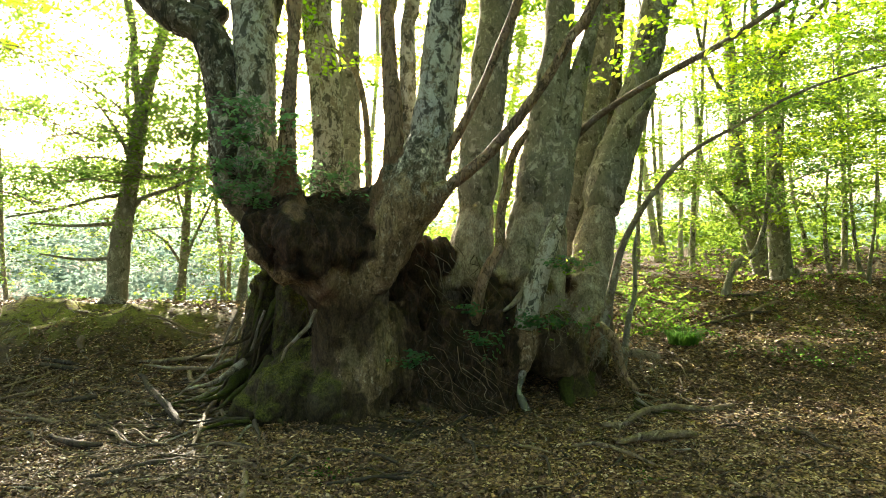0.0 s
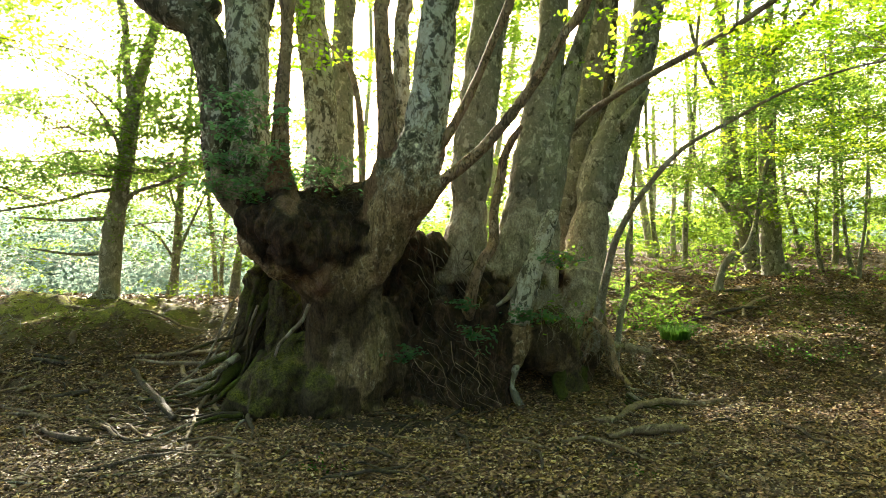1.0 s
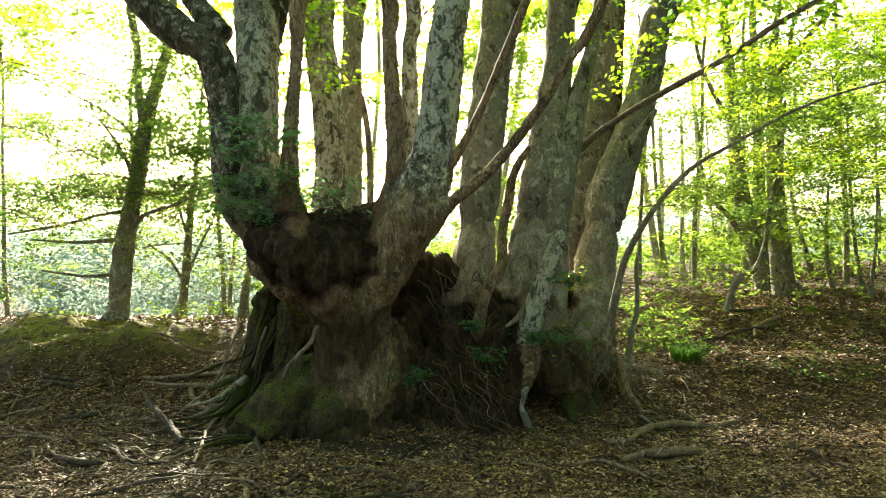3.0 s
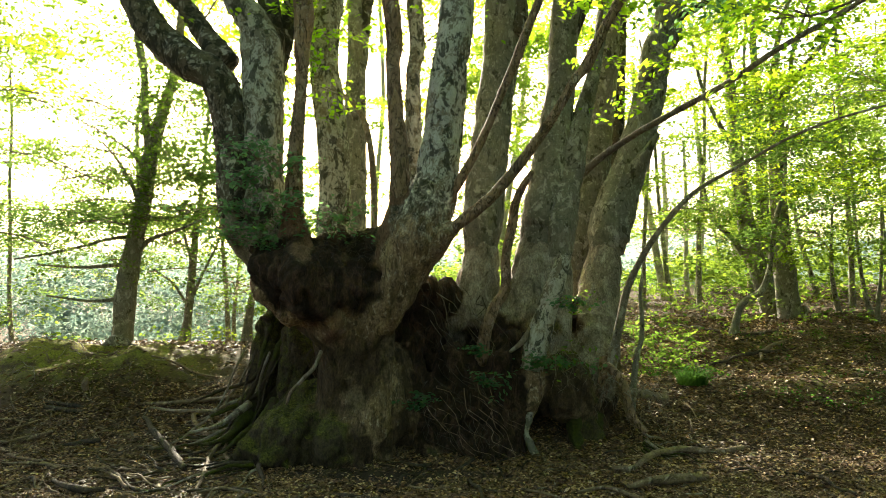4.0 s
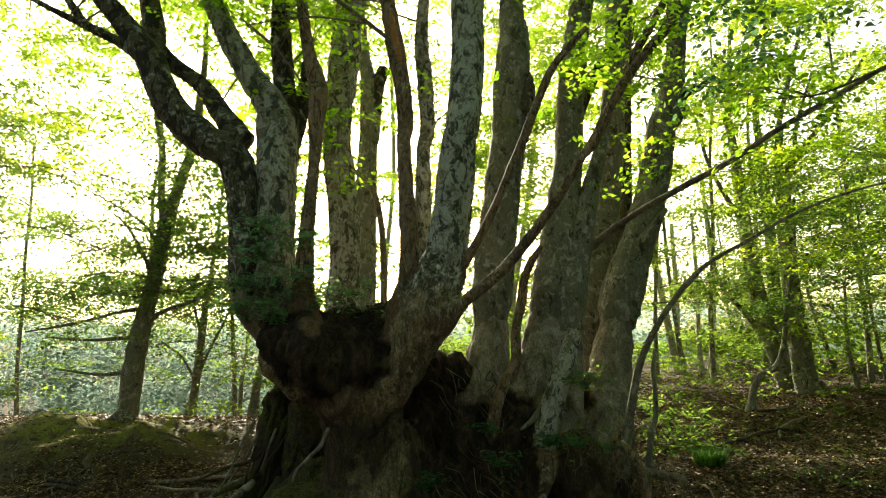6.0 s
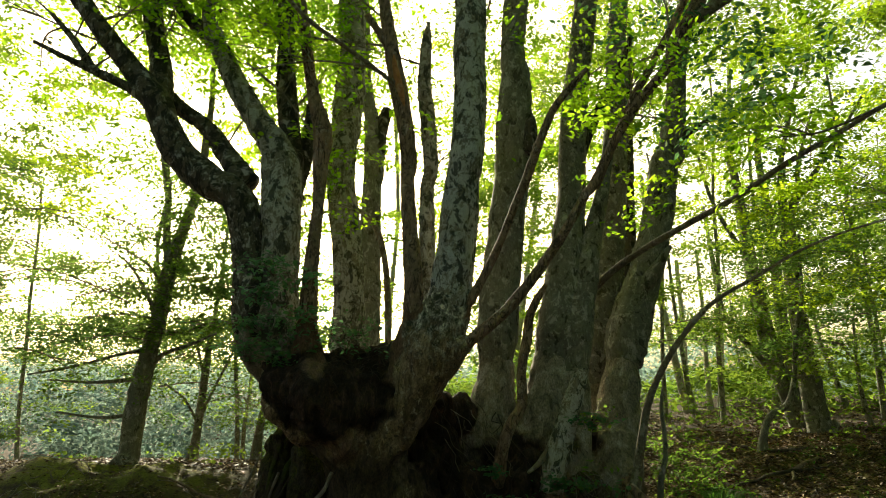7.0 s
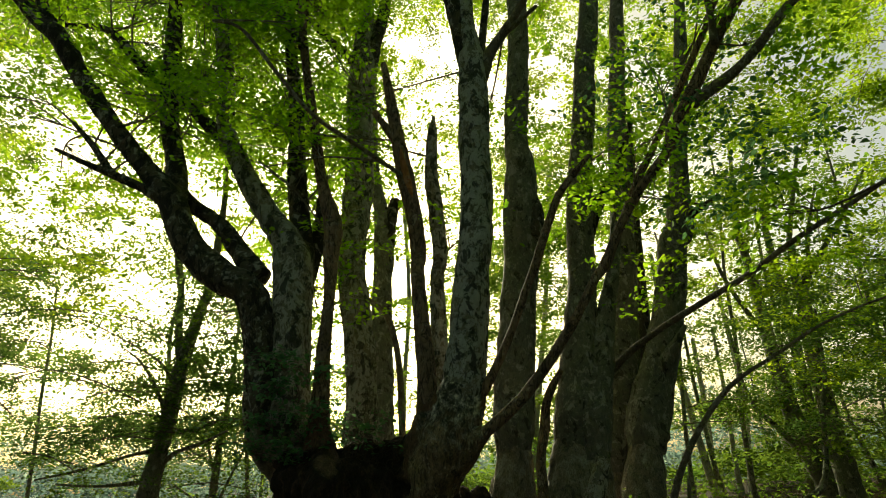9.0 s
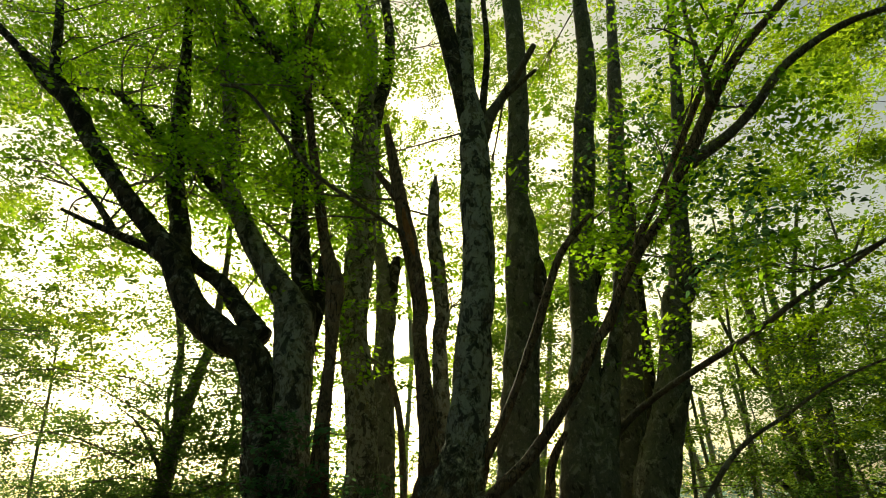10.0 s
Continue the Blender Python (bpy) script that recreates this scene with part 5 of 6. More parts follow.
wood_tree("tree", "pale beech trunk among far foliage", [
    [(10.398, 24, 0.849, 0.164), (10.501, 24, 4.548, 0.144), (10.398, 24, 7.63, 0.134), (10.275, 24, 10.302, 0.113), (10.193, 24, 13.179, 0.082)],
])
wood_tree("tree", "slender grey trunk deep in the wood", [
    [(1.62, 22, 1.104, 0.132), (1.808, 22, 3.364, 0.113), (2.279, 22, 6.19, 0.094), (2.656, 22, 8.827, 0.085), (3.059, 22, 12.511, 0.08)],
])
wood_tree("tree", "slender grey trunk deep in the wood", [
    [(-2.524, 22, 0.915, 0.094), (-2.43, 22, 4.306, 0.085), (-2.185, 22, 8.074, 0.075), (-2.328, 22, 12.146, 0.07)],
])


g_pole = np.random.default_rng(57)
for bearing, away in [(12.5, 19), (14.2, 24), (16.5, 17), (18.4, 21), (20.6, 16), (22.3, 25), (24.5, 18), (31.5, 17), (33.4, 22), (35.5, 15.5), (37.2, 19), (39.5, 14.5), (-26.5, 15), (-33.5, 17)]:
    x, y = away * math.sin(radians(bearing)), away * math.cos(radians(bearing))
    z, r, lean, tall = float(land(x, y)), g_pole.uniform(0.03, 0.075), g_pole.normal(0, 0.05), g_pole.uniform(5, 9)
    wood_tree("sapling", "slender pale upright sapling among the foliage", [[(x + lean * h + g_pole.normal(0, 0.05), y, z + h, r * (1 - 0.075 * h)) for h in np.linspace(0, tall, 6).tolist()]])

# ---- far woods ----
def stuff(name, arrays, material, label, category):
    v, f, s = arrays
    me = make_mesh(name, v, f, s, False)
    me.materials.append(material)
    return tagged(new(name, me), label, category, kind="stuff")


def bough_stuff(name, centres, plates, per, span, leaf, seed, material, label):
    green, wood = boughs(centres, plates, per, span, leaf, seed)
    stuff(name, green, material, label, "foliage")
    stuff("woodland_branches", wood, twig, "thin branches carrying the foliage of the woods", "branches")


bough_stuff("woodland_foliage", clumps(390, (-46, 46), (1, 50), (14, 21), 0.02, 0.30, 21, EYE_GAPS, 0.9), 13, 36, 2.1, 0.098, 21, far_leaf, "bright yellow-green beech foliage of the surrounding woods")
bough_stuff("woodland_foliage", clumps(190, (-46, -17), (-2, 17), (9.6, 13.5), -0.05, 0.4, 27, EYE_GAPS[:2], 0.7), 10, 22, 1.6, 0.062, 27, bank_leaf, "layered sprays of bright green beech leaves by the bank")
bough_stuff("woodland_foliage", clumps(38, (19, 46), (3, 16), (9.5, 13), -0.05, 0.4, 31, EYE_GAPS, 0.7), 11, 32, 1.5, 0.064, 31, bank_leaf, "layered sprays of fresh green beech leaves over the slope")
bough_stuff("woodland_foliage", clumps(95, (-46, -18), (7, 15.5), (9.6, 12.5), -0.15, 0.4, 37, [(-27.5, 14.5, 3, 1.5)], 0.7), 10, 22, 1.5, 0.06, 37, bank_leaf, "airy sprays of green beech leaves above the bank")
deep = np.vstack([clumps(150, (-46, 46), (-3, 26), (20, 34), 0.0, 0.2, 22), clumps(60, (-6, 46), (-2, 2.6), (19, 32), -0.25, 0.3, 29, [], 0.1)])
bough_stuff("woodland_foliage", deep, 12, 30, 3.4, 0.18, 22, far_leaf, "bright green foliage deeper in the woods")
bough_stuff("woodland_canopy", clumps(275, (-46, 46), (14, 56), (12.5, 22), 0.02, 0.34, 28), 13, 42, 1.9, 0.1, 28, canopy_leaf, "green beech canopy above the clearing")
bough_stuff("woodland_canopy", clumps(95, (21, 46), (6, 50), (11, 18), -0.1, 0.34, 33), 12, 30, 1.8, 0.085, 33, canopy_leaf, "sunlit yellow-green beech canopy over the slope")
bough_stuff("woodland_canopy", clumps(45, (20, 46), (28, 48), (10.5, 14), -0.1, 0.34, 35, EYE_GAPS[10:12]), 12, 30, 1.7, 0.08, 35, canopy_leaf, "sunlit beech boughs high over the slope")
# distant slope, its haze carried by the leaf colour
stuff("distant_foliage", sprays(np.vstack([clumps(6000, (-46, 46), (-6, 3), (32, 70), -0.3, 0.12, 23, []), clumps(800, (-46, 46), (2, 7), (32, 70), 0.12, 0.07, 24, [])]), 26, 2.6, 0.26, 4, 0.6, 23), hazed_leaf,
      "pale bluish-green foliage on a distant slope, haze in its colour", "foliage")
# added behind the camera, never in view: cuts the light on the stems
stuff("unseen_foliage_behind", sprays(clumps(6300, (46, 276), (0, 62), (9, 20), -0.2, 0.3, 25, []), 15, 2.0, 0.3, 4, 0.5, 25), shaded_leaf,
      "green foliage behind the camera, out of view, added to block sky light", "foliage")

# ---- the floor of the wood ----
def litter_leaves(n, x0, x1, y0, y1, size, seed, points=6):
    g = np.random.default_rng(seed)
    x, y = g.uniform(x0, x1, n), g.uniform(y0, y1, n)
    bare = bare_strip(x, y)
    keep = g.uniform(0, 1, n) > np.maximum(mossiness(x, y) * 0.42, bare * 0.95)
    x, y = x[keep], y[keep]
    n = len(x)
    z = rough_land(x, y) + g.uniform(0.0, 0.03, n)
    a = g.uniform(0, 2 * np.pi, n)
    ax = unit(np.column_stack([np.cos(a), np.sin(a), g.normal(0, 0.25, n)]))
    nn = unit(np.column_stack([g.normal(0, 0.55, n), g.normal(0, 0.55, n), np.ones(n)]))
    ln = size * g.uniform(0.55, 1.25, n)
    return leaves(np.column_stack([x, y, z]), ax, nn, ln, ln * g.uniform(0.35, 0.62, n), points)


stuff("leaf_litter", joined([litter_leaves(80000, -3.9, 3.9, 3.9, 5.9, 0.038, 1), litter_leaves(84000, -4.9, 4.9, 5.7, 8.0, 0.041, 4, 4), litter_leaves(52000, -8, 9, 5.5, 12.0, 0.052, 2, 4), litter_leaves(32000, -8, 14, 9, 20.0, 0.085, 3, 4), litter_leaves(64000, 1.6, 9.5, 7.6, 13.5, 0.06, 5, 4), litter_leaves(60000, -9, 9, -8, 3.9, 0.07, 6, 4)]),
      litter, "dry brown beech leaves covering the ground", "leaf litter")


def loose_wood(name, material, points, label):
    x, y, z, r = points[0]
    t = thing(name, (x, y, z), label, "branch" if name == "fallen_branch" else "stump")
    SEED[0] += 29
    points = [(px, py, pz, pr * 0.78) for px, py, pz, pr in points]
    big = max(p[3] for p in points)
    v, f, s = tube(points, 14 if big > 0.02 else 8, 0.03, 0.15, 0.2, SEED[0], 0.028 if big > 0.03 else 0.03)
    part("wood", make_mesh("wood", v, f, s), material, t)


loose_wood("fallen_branch", darkwood, [(-2.499, 4.64, 0.043, 0.03), (-2.37, 4.74, 0.048, 0.034), (-2.199, 4.9, 0.046, 0.034), (-2.01, 5.06, 0.047, 0.032), (-1.98, 5.28, 0.04, 0.023)], "dark decaying branch lying on leaf litter")
loose_wood("fallen_branch", darkwood, [(-3.291, 7.17, 0.283, 0.031), (-2.959, 6.79, 0.179, 0.044), (-2.644, 6.38, 0.095, 0.048), (-2.362, 5.97, 0.056, 0.037)], "short broken grey branch lying on leaf litter")
loose_wood("fallen_branch", deadwood, [(-2.837, 7.38, 0.337, 0.022), (-2.708, 7.09, 0.25, 0.036), (-2.516, 6.85, 0.181, 0.035), (-2.333, 6.71, 0.14, 0.032), (-2.269, 6.28, 0.057, 0.024), (-2.115, 5.77, 0.038, 0.02), (-2.019, 5.37, 0.034, 0.016)], "crooked pale branch on leaf litter")
loose_wood("fallen_branch", deadwood, [(-1.656, 5.2, 0.033, 0.016), (-1.503, 4.93, 0.043, 0.027), (-1.389, 4.66, 0.044, 0.03), (-1.303, 4.3, 0.042, 0.029)], "crooked pale forked branch on leaf litter")
loose_wood("fallen_branch", deadwood, [(-1.56, 5.06, 0.037, 0.019), (-1.37, 4.72, 0.037, 0.022), (-1.227, 4.45, 0.03, 0.015)], "thin pale branch on leaf litter")
loose_wood("fallen_branch", deadwood, [(1.461, 6.01, 0.037, 0.021), (1.575, 6.01, 0.049, 0.036), (1.773, 6.2, 0.053, 0.04), (1.975, 6.48, 0.065, 0.044), (2.245, 6.62, 0.079, 0.043), (2.581, 6.61, 0.069, 0.034), (2.897, 6.62, 0.068, 0.028)], "curved bare branch lying on leaf litter")
loose_wood("fallen_branch", deadwood, [(1.462, 5.49, 0.041, 0.024), (1.641, 5.54, 0.055, 0.043), (1.906, 5.62, 0.064, 0.053), (2.163, 5.69, 0.052, 0.039)], "short half-buried weathered log")
loose_wood("fallen_branch", deadwood, [(1.049, 5.42, 0.031, 0.014), (1.258, 5.42, 0.038, 0.023), (1.41, 5.21, 0.039, 0.022), (1.597, 4.96, 0.03, 0.013)], "thin weathered branch on leaf litter")
loose_wood("fallen_branch", darkwood, [(-3.401, 5.74, 0.045, 0.025), (-3.148, 5.52, 0.051, 0.035), (-2.964, 5.46, 0.048, 0.033), (-2.806, 5.48, 0.035, 0.019)], "dark rotten branch among leaves")
loose_wood("fallen_branch", darkwood, [(-4.475, 7.32, 0.356, 0.031), (-4.156, 7.31, 0.343, 0.028), (-3.866, 7.33, 0.331, 0.019)], "dark twig on leaf litter")
loose_wood("fallen_branch", darkwood, [(-3.942, 6.54, 0.114, 0.02), (-3.713, 6.63, 0.14, 0.037), (-3.523, 6.68, 0.139, 0.029)], "dark rotten stub among leaves")
loose_wood("fallen_branch", darkwood, [(3.113, 5.95, 0.038, 0.02), (3.151, 5.61, 0.039, 0.024), (3.181, 5.3, 0.033, 0.016)], "slender dark branch on leaf litter")
loose_wood("fallen_branch", darkwood, [(-0.823, 4.6, 0.031, 0.012), (-0.534, 4.65, 0.034, 0.018), (-0.215, 4.65, 0.029, 0.012)], "slender branch half under leaves")
loose_wood("fallen_branch", deadwood, [(-0.324, 5.49, 0.033, 0.014), (-0.136, 5.48, 0.037, 0.021), (-0.029, 5.62, 0.037, 0.019), (0.056, 5.9, 0.03, 0.013)], "pale forked twig by the trunk")
loose_wood("fallen_branch", darkwood, [(-1.099, 5.37, 0.032, 0.014), (-0.829, 5.26, 0.035, 0.02), (-0.548, 5.16, 0.035, 0.02), (-0.34, 5.02, 0.032, 0.013)], "slender dark branch by the trunk")
loose_wood("fallen_branch", deadwood, [(-4.224, 6.63, 0.145, 0.014), (-4.161, 6.73, 0.178, 0.035), (-4.118, 6.87, 0.207, 0.029)], "pale splintered piece of wood")
loose_wood("fallen_branch", deadwood, [(-4.431, 6.6, 0.146, 0.014), (-4.287, 6.73, 0.173, 0.02), (-4.151, 6.79, 0.18, 0.017), (-4.083, 6.92, 0.206, 0.012)], "thin bent branch on leaf litter")
loose_wood("fallen_branch", darkwood, [(0.178, 5.77, 0.034, 0.015), (0.235, 5.37, 0.038, 0.021), (0.259, 4.96, 0.03, 0.013)], "slender branch half under leaves")
loose_wood("fallen_branch", deadwood, [(0.573, 5.53, 0.027, 0.009), (0.717, 5.37, 0.034, 0.016), (0.905, 5.26, 0.026, 0.009)], "thin pale twig on leaf litter")
loose_wood("fallen_branch", darkwood, [(1.307, 5.53, 0.031, 0.014), (1.499, 5.37, 0.034, 0.016), (1.541, 5.2, 0.027, 0.009)], "dark branch among leaf litter")
loose_wood("fallen_branch", darkwood, [(3.531, 9.35, 0.535, 0.02), (4.276, 9.87, 0.622, 0.03), (4.851, 10.01, 0.673, 0.026), (5.326, 10.18, 0.736, 0.017)], "dark branch on the slope")
loose_wood("fallen_branch", deadwood, [(4.512, 9.65, 0.581, 0.021), (4.76, 10.07, 0.691, 0.034), (4.977, 10.27, 0.759, 0.035), (5.263, 10.4, 0.808, 0.022)], "grey broken branch on the slope")
loose_wood("fallen_branch", darkwood, [(4.188, 12.51, 1.008, 0.027), (4.471, 11.45, 0.921, 0.029), (4.789, 10.84, 0.887, 0.028), (5.351, 10.85, 0.934, 0.019)], "thin dark branch on the slope")
loose_wood("tree_stump", deadwood, [(-4.205, 7.71, 0.461, 0.04), (-4.219, 7.71, 0.554, 0.053), (-4.199, 7.71, 0.62, 0.034)], "small broken mossy stump")
loose_wood("fallen_branch", deadwood, [(-3.652, 8.17, 0.851, 0.014), (-3.378, 8.15, 0.789, 0.021), (-3.102, 8.16, 0.648, 0.021), (-2.847, 8.07, 0.584, 0.014)], "thin grey branch lying by mossy mound")
loose_wood("fallen_branch", darkwood, [(-2.088, 5.37, 0.032, 0.014), (-1.792, 5.45, 0.037, 0.021), (-1.42, 5.28, 0.038, 0.02), (-1.114, 5.33, 0.031, 0.014)], "dark branch across leaf litter")
loose_wood("fallen_branch", deadwood, [(-2.73, 5.86, 0.029, 0.01), (-2.507, 5.61, 0.031, 0.014), (-2.225, 5.37, 0.03, 0.011)], "thin twig across leaf litter")
loose_wood("fallen_branch", deadwood, [(-1.334, 5.9, 0.026, 0.008), (-1.22, 5.61, 0.029, 0.012), (-1.067, 5.37, 0.029, 0.009)], "thin twig across leaf litter")
loose_wood("fallen_branch", darkwood, [(-3.333, 6.34, 0.06, 0.014), (-2.975, 5.95, 0.04, 0.023), (-2.576, 5.53, 0.035, 0.019), (-2.271, 5.48, 0.03, 0.012)], "slender branch half under leaves")
loose_wood("fallen_branch", deadwood, [(-4.142, 6.17, 0.076, 0.013), (-3.788, 6.11, 0.062, 0.021), (-3.326, 5.94, 0.036, 0.015)], "slender bare branch on leaf litter")
loose_wood("fallen_branch", deadwood, [(-3.498, 7.51, 0.386, 0.016), (-3.168, 7.49, 0.387, 0.029), (-2.863, 7.53, 0.402, 0.032), (-2.499, 7.6, 0.424, 0.026), (-2.268, 7.7, 0.452, 0.016)], "pale bare root lying over leaf litter")
loose_wood("fallen_branch", deadwood, [(-2.16, 6.71, 0.126, 0.014), (-2.174, 6.51, 0.09, 0.022), (-2.062, 6.27, 0.054, 0.024), (-1.912, 5.97, 0.031, 0.013)], "pale crooked root end on leaf litter")
loose_wood("fallen_branch", deadwood, [(-1.977, 5.26, 0.032, 0.016), (-1.987, 4.98, 0.035, 0.017), (-2.051, 4.8, 0.031, 0.014), (-2.157, 4.63, 0.025, 0.008)], "long thin pale twig across leaf litter")
loose_wood("fallen_branch", deadwood, [(-1.996, 5.31, 0.031, 0.011), (-1.776, 5.4, 0.034, 0.016), (-1.487, 5.28, 0.033, 0.014), (-1.175, 5.2, 0.027, 0.009)], "long thin pale twig across leaf litter")
loose_wood("fallen_branch", deadwood, [(-2.048, 4.48, 0.025, 0.008), (-1.835, 4.72, 0.029, 0.012), (-1.537, 4.93, 0.03, 0.011), (-1.364, 5.04, 0.024, 0.006)], "long thin pale twig across leaf litter")
loose_wood("fallen_branch", deadwood, [(-4.256, 6.34, 0.098, 0.014), (-3.837, 6.19, 0.067, 0.021), (-3.405, 6.08, 0.046, 0.023), (-3.062, 5.97, 0.039, 0.023), (-2.676, 5.56, 0.035, 0.019)], "thin grey branch on leaf litter")
loose_wood("fallen_branch", twig, [(-2.994, 4.46, 0.028, 0.011), (-2.621, 4.41, 0.035, 0.017), (-2.319, 4.56, 0.033, 0.016), (-1.919, 4.63, 0.027, 0.01)], "thin brown branch on leaf litter")
loose_wood("fallen_branch", deadwood, [(-2.987, 6.13, 0.032, 0.01), (-2.716, 5.83, 0.032, 0.015), (-2.493, 5.72, 0.029, 0.01)], "thin pale twig on leaf litter")
loose_wood("fallen_branch", deadwood, [(-2.392, 7.18, 0.262, 0.012), (-2.241, 6.85, 0.167, 0.018), (-2.212, 6.59, 0.098, 0.014)], "forked pale twig by the old tree")
loose_wood("fallen_branch", darkwood, [(-4.511, 7.43, 0.397, 0.029), (-4.265, 7.39, 0.375, 0.032), (-3.927, 7.41, 0.359, 0.016)], "dark branch on the bank")


# ---- roots, rootlets and shoots of the old tree ----
def ground_strand(x, y, way, length, radius, bend, g):
    """A strand that creeps over the ground."""
    pts = []
    n = max(5, int(length / 0.12))
    for k in range(n):
        u = k / (n - 1)
        z = float(rough_land(np.array([x]), np.array([y]))[0])
        pts.append((x, y, z + 0.022 + radius * (0.8 - 1.3 * u) + 0.015 * math.sin(9 * u + x * 7), radius * (1 - 0.75 * u)))
        way += g.normal(0, bend)
        x += math.cos(way) * length / n
        y += math.sin(way) * length / n
    return pts


g_root = np.random.default_rng(91)
for k in range(34):
    a = g_root.uniform(math.pi * 0.86, math.pi * 1.38)
    x, y = -1.45 + 0.55 * math.cos(a), 6.75 + 0.8 * math.sin(a)
    branch(old_tree, "root", (darkwood, moss, twig)[k % 3], ground_strand(x, y, a, g_root.uniform(0.5, 1.5), g_root.uniform(0.008, 0.026), 0.28, g_root))
for k in range(16):
    a = g_root.uniform(-1.1, 0.15)
    x, y = 1.75 + 0.25 * math.cos(a), 6.9 + 0.35 * math.sin(a)
    branch(old_tree, "root", (twig, moss)[k % 2], ground_strand(x, y, a, g_root.uniform(0.35, 0.9), g_root.uniform(0.007, 0.02), 0.3, g_root))
for k in range(6):
    a = g_root.uniform(-2.4, -0.8)
    x, y = g_root.uniform(-0.3, 0.75), 6.2
    branch(old_tree, "root", darkwood, ground_strand(x, y, a, g_root.uniform(0.4, 1.0), g_root.uniform(0.006, 0.016), 0.3, g_root))


def matted_roots(count, seed):
    """Crooked roots that run down the mossy west side and out over the ground."""
    g = np.random.default_rng(seed)
    for k in range(count):
        x, y, z = g.uniform(-2.1, -1.75), g.uniform(6.8, 7.2), g.uniform(0.5, 1.25)
        a, r = g.uniform(2.9, 4.1), g.uniform(0.008, 0.024)
        out = g.uniform(0.35, 0.9)
        gx, gy = x + math.cos(a) * out, y + math.sin(a) * out * 0.8 - 0.1
        low = ground_strand(gx, gy, a, g.uniform(0.3, 1.1), r * 0.8, 0.3, g)
        mid = (x * 0.55 + gx * 0.45, y * 0.55 + gy * 0.45 - 0.03, z * 0.22 + low[0][2] * 0.78, r)
        branch(old_tree, "root", (moss, twig, darkwood)[k % 3], [(x, y, z, r * 0.7), mid] + low)


matted_roots(9, 17)


def hanging(top, drop, side, radius, g):
    pts, (x, y, z) = [], top
    for k in range(7):
        u = k / 6
        pts.append((x + side * u + g.normal(0, 0.035), y - 0.10 * u + g.normal(0, 0.03), z - drop * u + g.normal(0, 0.015), radius * (1 - 0.7 * u)))
    return tube(pts, 4, 0.06, 0.0, 0.0, k)


def rootlets(count, x, y, z, drop, side, radius, seed, label, material):
    g = np.random.default_rng(seed)
    out = [hanging((g.uniform(*x), g.uniform(*y), g.uniform(*z)), g.uniform(*drop), g.uniform(*side), g.uniform(*radius), g) for _ in range(count)]
    v, f, s = joined(out)
    tagged(part("root_tangle", make_mesh("root_tangle", v, f, s), material, old_tree, label), kind="stuff")


rootlets(26, (-0.42, 0.35), (6.8, 7.15), (1.1, 1.75), (0.2, 0.6), (-0.05, 0.5), (0.002, 0.008), 1, "tangle of thin dangling roots", darkwood)
rootlets(14, (-0.25, 0.4), (6.0, 6.2), (0.5, 0.8), (0.3, 0.6), (0.1, 0.5), (0.002, 0.005), 12, "pale reddish roots trailing down the bank", redbark)
rootlets(8, (-0.3, 0.3), (6.75, 7.0), (1.3, 1.7), (0.3, 0.6), (0.1, 0.5), (0.003, 0.006), 7, "a few pale dangling roots", twig)
rootlets(24, (-0.3, 0.35), (6.05, 6.4), (0.35, 0.95), (0.2, 0.6), (0.05, 0.5), (0.0015, 0.005), 2, "tangle of thin dark reddish roots", darkwood)
rootlets(30, (-1.35, -1.1), (6.3, 6.6), (1.0, 1.5), (0.2, 0.6), (-0.1, 0.12), (0.002, 0.006), 3, "thin dry roots", darkwood)
rootlets(30, (1.55, 2.2), (6.85, 7.2), (0.45, 0.75), (0.2, 0.45), (-0.1, 0.25), (0.002, 0.008), 4, "thin roots under the bank", twig)
rootlets(60, (-1.4, -0.7), (6.2, 6.45), (2.0, 2.33), (0.05, 0.3), (-0.2, 0.2), (0.0015, 0.004), 5, "dry twigs and fibres caught on the pollard head", darkwood)
rootlets(26, (0.95, 1.4), (6.6, 6.8), (0.9, 1.3), (0.2, 0.5), (-0.1, 0.3), (0.002, 0.005), 6, "thin dry stalks", twig)


def leafy_shoot(x, y, z, n, reach, leaf, material, seed):
    g = np.random.default_rng(seed)
    c = np.array((x, y, z)) + g.normal(0, reach * 0.32, (n, 3)) * np.array((1.5, 0.5, 0.4))
    v1 = sprays(c, 20, reach, leaf, 6, 0.16, seed)
    stalks = [tube([(x, y + 0.15, z - 0.1, 0.006), (*((np.array((x, y, z)) + q) / 2 + (0, 0, 0.02)), 0.004), (*q, 0.002)], 4, 0.08, 0, 0, 1) for q in c]
    shoot = leaf_part("leafy_shoot", v1, material, old_tree, "dark green leaves on thin shoots from the bark")
    tagged(shoot, kind="stuff")
    v, f, s = joined(stalks)
    part("stalk", make_mesh("stalk", v, f, s), twig, shoot)


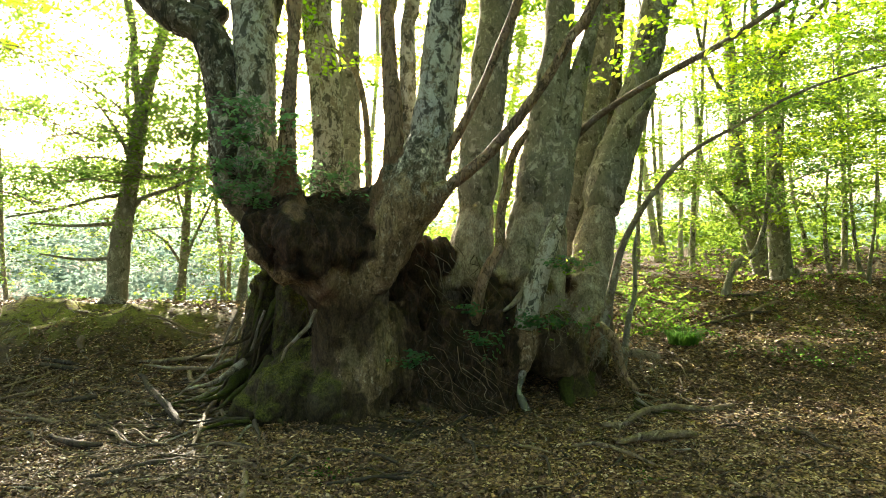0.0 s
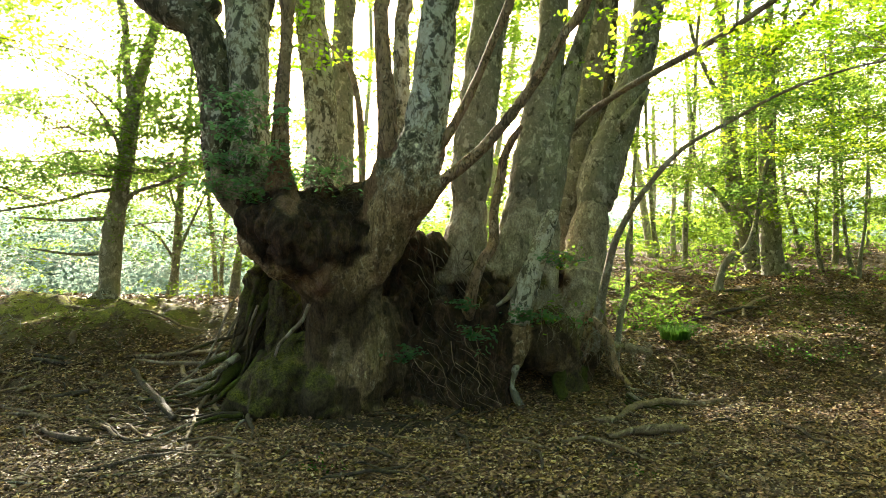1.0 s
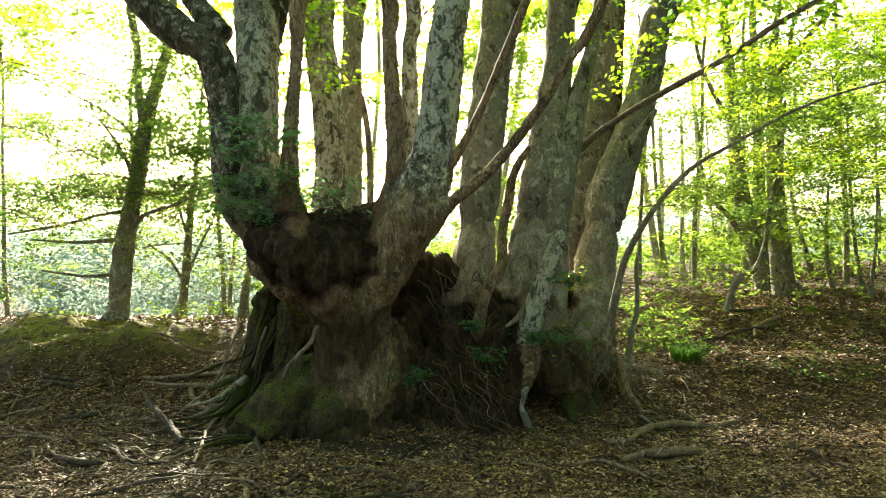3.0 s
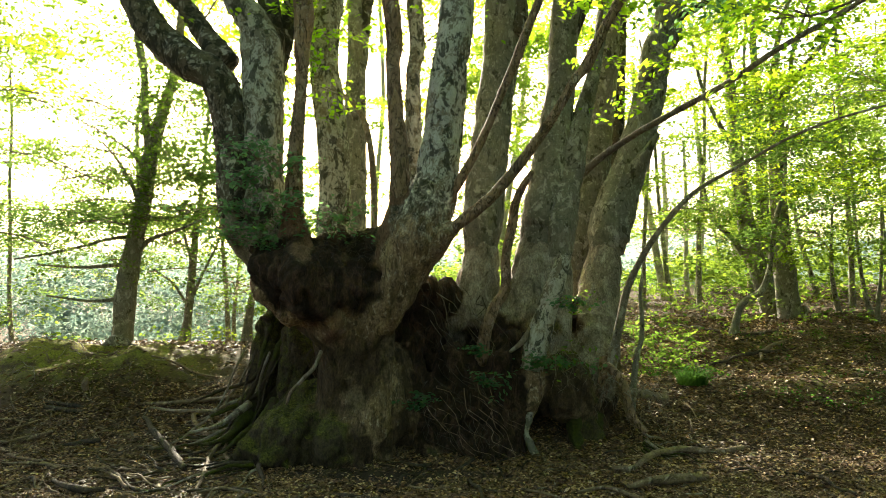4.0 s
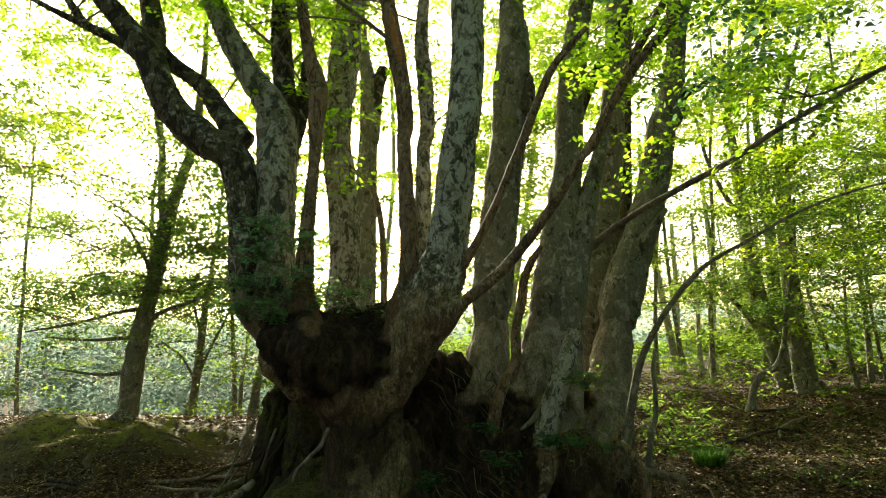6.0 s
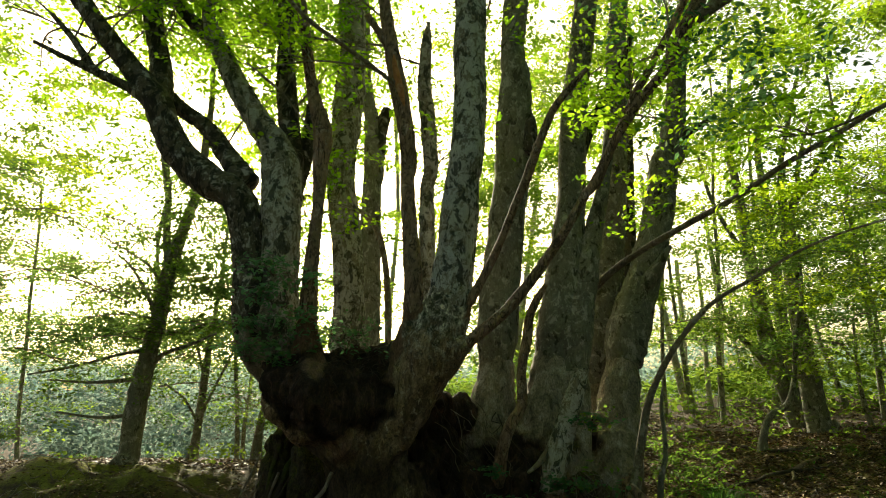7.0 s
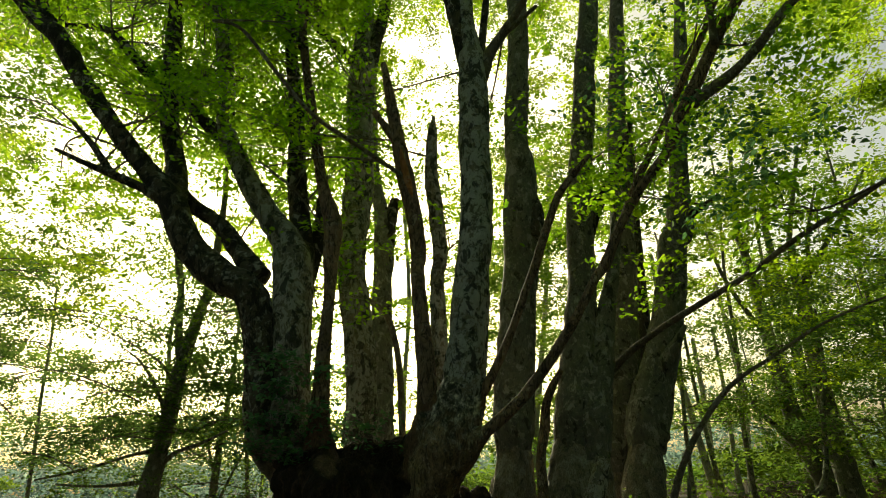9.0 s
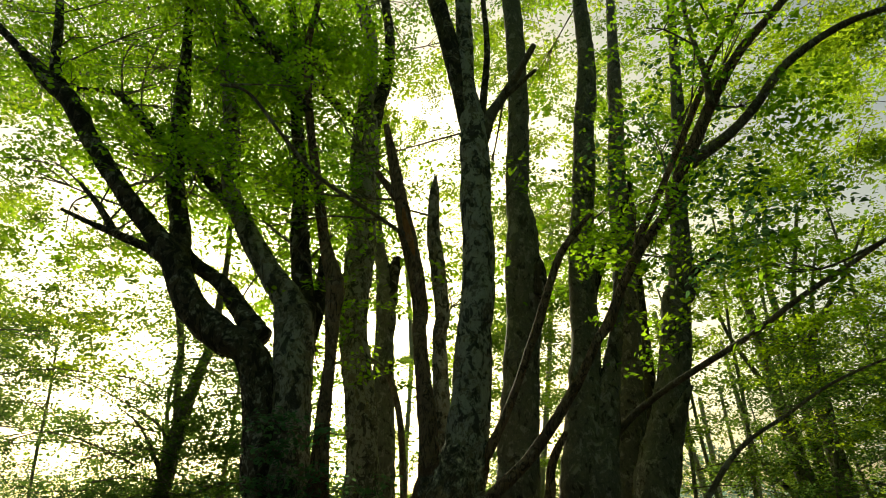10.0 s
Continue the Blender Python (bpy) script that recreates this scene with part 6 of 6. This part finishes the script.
for k, (x, y, z, n, reach) in enumerate([
    (-1.88, 6.15, 2.75, 7, 0.34), (-1.95, 6.2, 2.45, 8, 0.38), (-1.62, 6.15, 2.33, 7, 0.36), (-1.85, 6.2, 3.0, 5, 0.30), (-1.72, 6.2, 2.1, 5, 0.3), (-2.05, 6.1, 2.2, 4, 0.3),
    (-1.03, 6.4, 2.42, 4, 0.34), (0.36, 6.35, 0.8, 3, 0.2), (0.85, 6.4, 0.97, 4, 0.22), (1.3, 6.7, 1.52, 4, 0.22), (0.26, 6.4, 1.07, 2, 0.18), (-0.33, 6.25, 0.62, 3, 0.2), (1.15, 6.6, 0.9, 2, 0.18), (-1.6, 6.1, 2.85, 4, 0.34), (-1.5, 6.1, 2.52, 5, 0.38), (-1.2, 6.3, 2.35, 4, 0.34),
]):
    leafy_shoot(x, y, z, n + 3, reach * 1.15, 0.056, shoot_leaf, 300 + k)


# ---- low plants and twigs on the ground ----
def grass_tuft(x, y, n, height, spread, seed):
    g = np.random.default_rng(seed)
    z = float(land(x, y))
    out = []
    a = g.uniform(0, 2 * np.pi, n)
    r = spread * np.sqrt(g.uniform(0, 1, n)) * 0.5
    base = np.column_stack([x + r * np.cos(a), y + r * np.sin(a), np.full(n, z)])
    lean = unit(np.column_stack([np.cos(a) + g.normal(0, 0.4, n), np.sin(a) + g.normal(0, 0.4, n), np.zeros(n)]))
    h = height * g.uniform(0.6, 1.2, n)
    side = np.cross(lean, (0, 0, 1))
    w = 0.005
    rows = [(0.0, 0.0, 1.0), (0.15, 0.55, 0.9), (0.45, 0.9, 0.6), (0.85, 0.85, 0.05)]
    pts = []
    for o, u, ww in rows:
        mid = base + lean * (o * h)[:, None] + np.array((0, 0, 1)) * (u * h)[:, None]
        pts += [mid - side * w * ww, mid + side * w * ww]
    v = np.stack(pts, 1).reshape(-1, 3)
    q = np.array([[0, 1, 3, 2], [2, 3, 5, 4], [4, 5, 7, 6]])
    f = (np.arange(n)[:, None, None] * 8 + q[None]).ravel()
    me = make_mesh("grass_tuft", v, f, np.full(n * 3, 4))
    me.materials.append(grass_blade)
    tagged(new("grass_tuft", me), "tuft of fresh green arching grass on leaf litter", "grass", kind="stuff")


grass_tuft(3.06, 8.4, 420, 0.18, 0.36, 1)


def seedling_patch(x, y, sx, sy, n, seed, material, leaf=0.05, up=0.18):
    g = np.random.default_rng(seed)
    px, py = g.normal(x, sx, n), g.normal(y, sy, n)
    c = np.column_stack([px, py, land(px, py) + g.uniform(0.02, up, n)])
    stuff("seedlings", sprays(c, 14, 0.26, leaf, 6, 0.25, seed), material, "low bright green beech seedlings on the forest floor", "seedling")


seedling_patch(3.0, 9.3, 0.35, 0.3, 46, 41, far_leaf, 0.06, 0.35)
seedling_patch(3.35, 10.3, 0.4, 0.4, 40, 42, far_leaf, 0.06, 0.3)
seedling_patch(3.7, 11.6, 0.8, 0.5, 60, 51, far_leaf, 0.06, 0.25)
seedling_patch(3.2, 8.9, 0.3, 0.2, 30, 52, grass_blade, 0.045, 0.12)
seedling_patch(6.0, 10.6, 1.0, 0.4, 40, 53, grass_blade, 0.04, 0.08)
seedling_patch(8.0, 15.5, 2.4, 1.4, 60, 54, far_leaf, 0.09, 0.5)
seedling_patch(5.6, 17.5, 2.0, 1.4, 60, 55, far_leaf, 0.09, 0.5)
seedling_patch(4.3, 7.9, 0.4, 0.2, 34, 43, grass_blade, 0.035, 0.06)
seedling_patch(5.4, 8.8, 0.35, 0.15, 26, 44, grass_blade, 0.035, 0.06)
seedling_patch(-0.85, 4.75, 0.12, 0.06, 5, 45, grass_blade, 0.03, 0.04)
seedling_patch(1.45, 4.65, 0.03, 0.03, 2, 46, grass_blade, 0.035, 0.04)
seedling_patch(5.0, 13.0, 1.4, 0.8, 26, 47, far_leaf, 0.07, 0.5)
seedling_patch(7.4, 12.4, 1.6, 0.9, 30, 48, far_leaf, 0.07, 0.5)
seedling_patch(-3.6, 10.2, 1.2, 0.4, 50, 49, far_leaf, 0.06, 0.3)


def ground_twigs(n, x0, x1, y0, y1, seed, material, label, long=(0.12, 0.6), thick=(0.003, 0.009)):
    g = np.random.default_rng(seed)
    out = []
    for k in range(n):
        x, y = g.uniform(x0, x1), g.uniform(y0, y1)
        if bare_strip(x, y) > 0.2:
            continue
        out.append(tube(ground_strand(x, y, g.uniform(0, 6.28), g.uniform(*long), g.uniform(*thick), 0.22, g), 5, 0.07, 0.0, 0.0, k))
    stuff("twigs", joined(out), material, label, "twigs")


ground_twigs(620, -4.4, 0.3, 4.1, 7.4, 61, deadwood, "pale dry twigs scattered over leaf litter")
ground_twigs(260, -4.2, 4.5, 4.1, 7.5, 62, darkwood, "dark twigs scattered over leaf litter")
ground_twigs(200, 0.0, 6.5, 4.2, 9.5, 63, twig, "thin brown twigs scattered over leaf litter")
ground_twigs(150, -5.5, -1.5, 6.2, 9.5, 64, twig, "thin brown twigs on the bank")
ground_twigs(70, -4.6, 0.2, 4.3, 7.2, 65, deadwood, "long grey sticks lying across leaf litter", (0.6, 1.5), (0.007, 0.014))
ground_twigs(40, -4.4, 3.6, 4.2, 6.6, 66, darkwood, "long dark sticks lying across leaf litter", (0.5, 1.4), (0.008, 0.016))
ground_twigs(26, 1.0, 5.5, 4.6, 8.5, 67, deadwood, "grey sticks on the leaf litter of the slope", (0.4, 1.0), (0.006, 0.012))
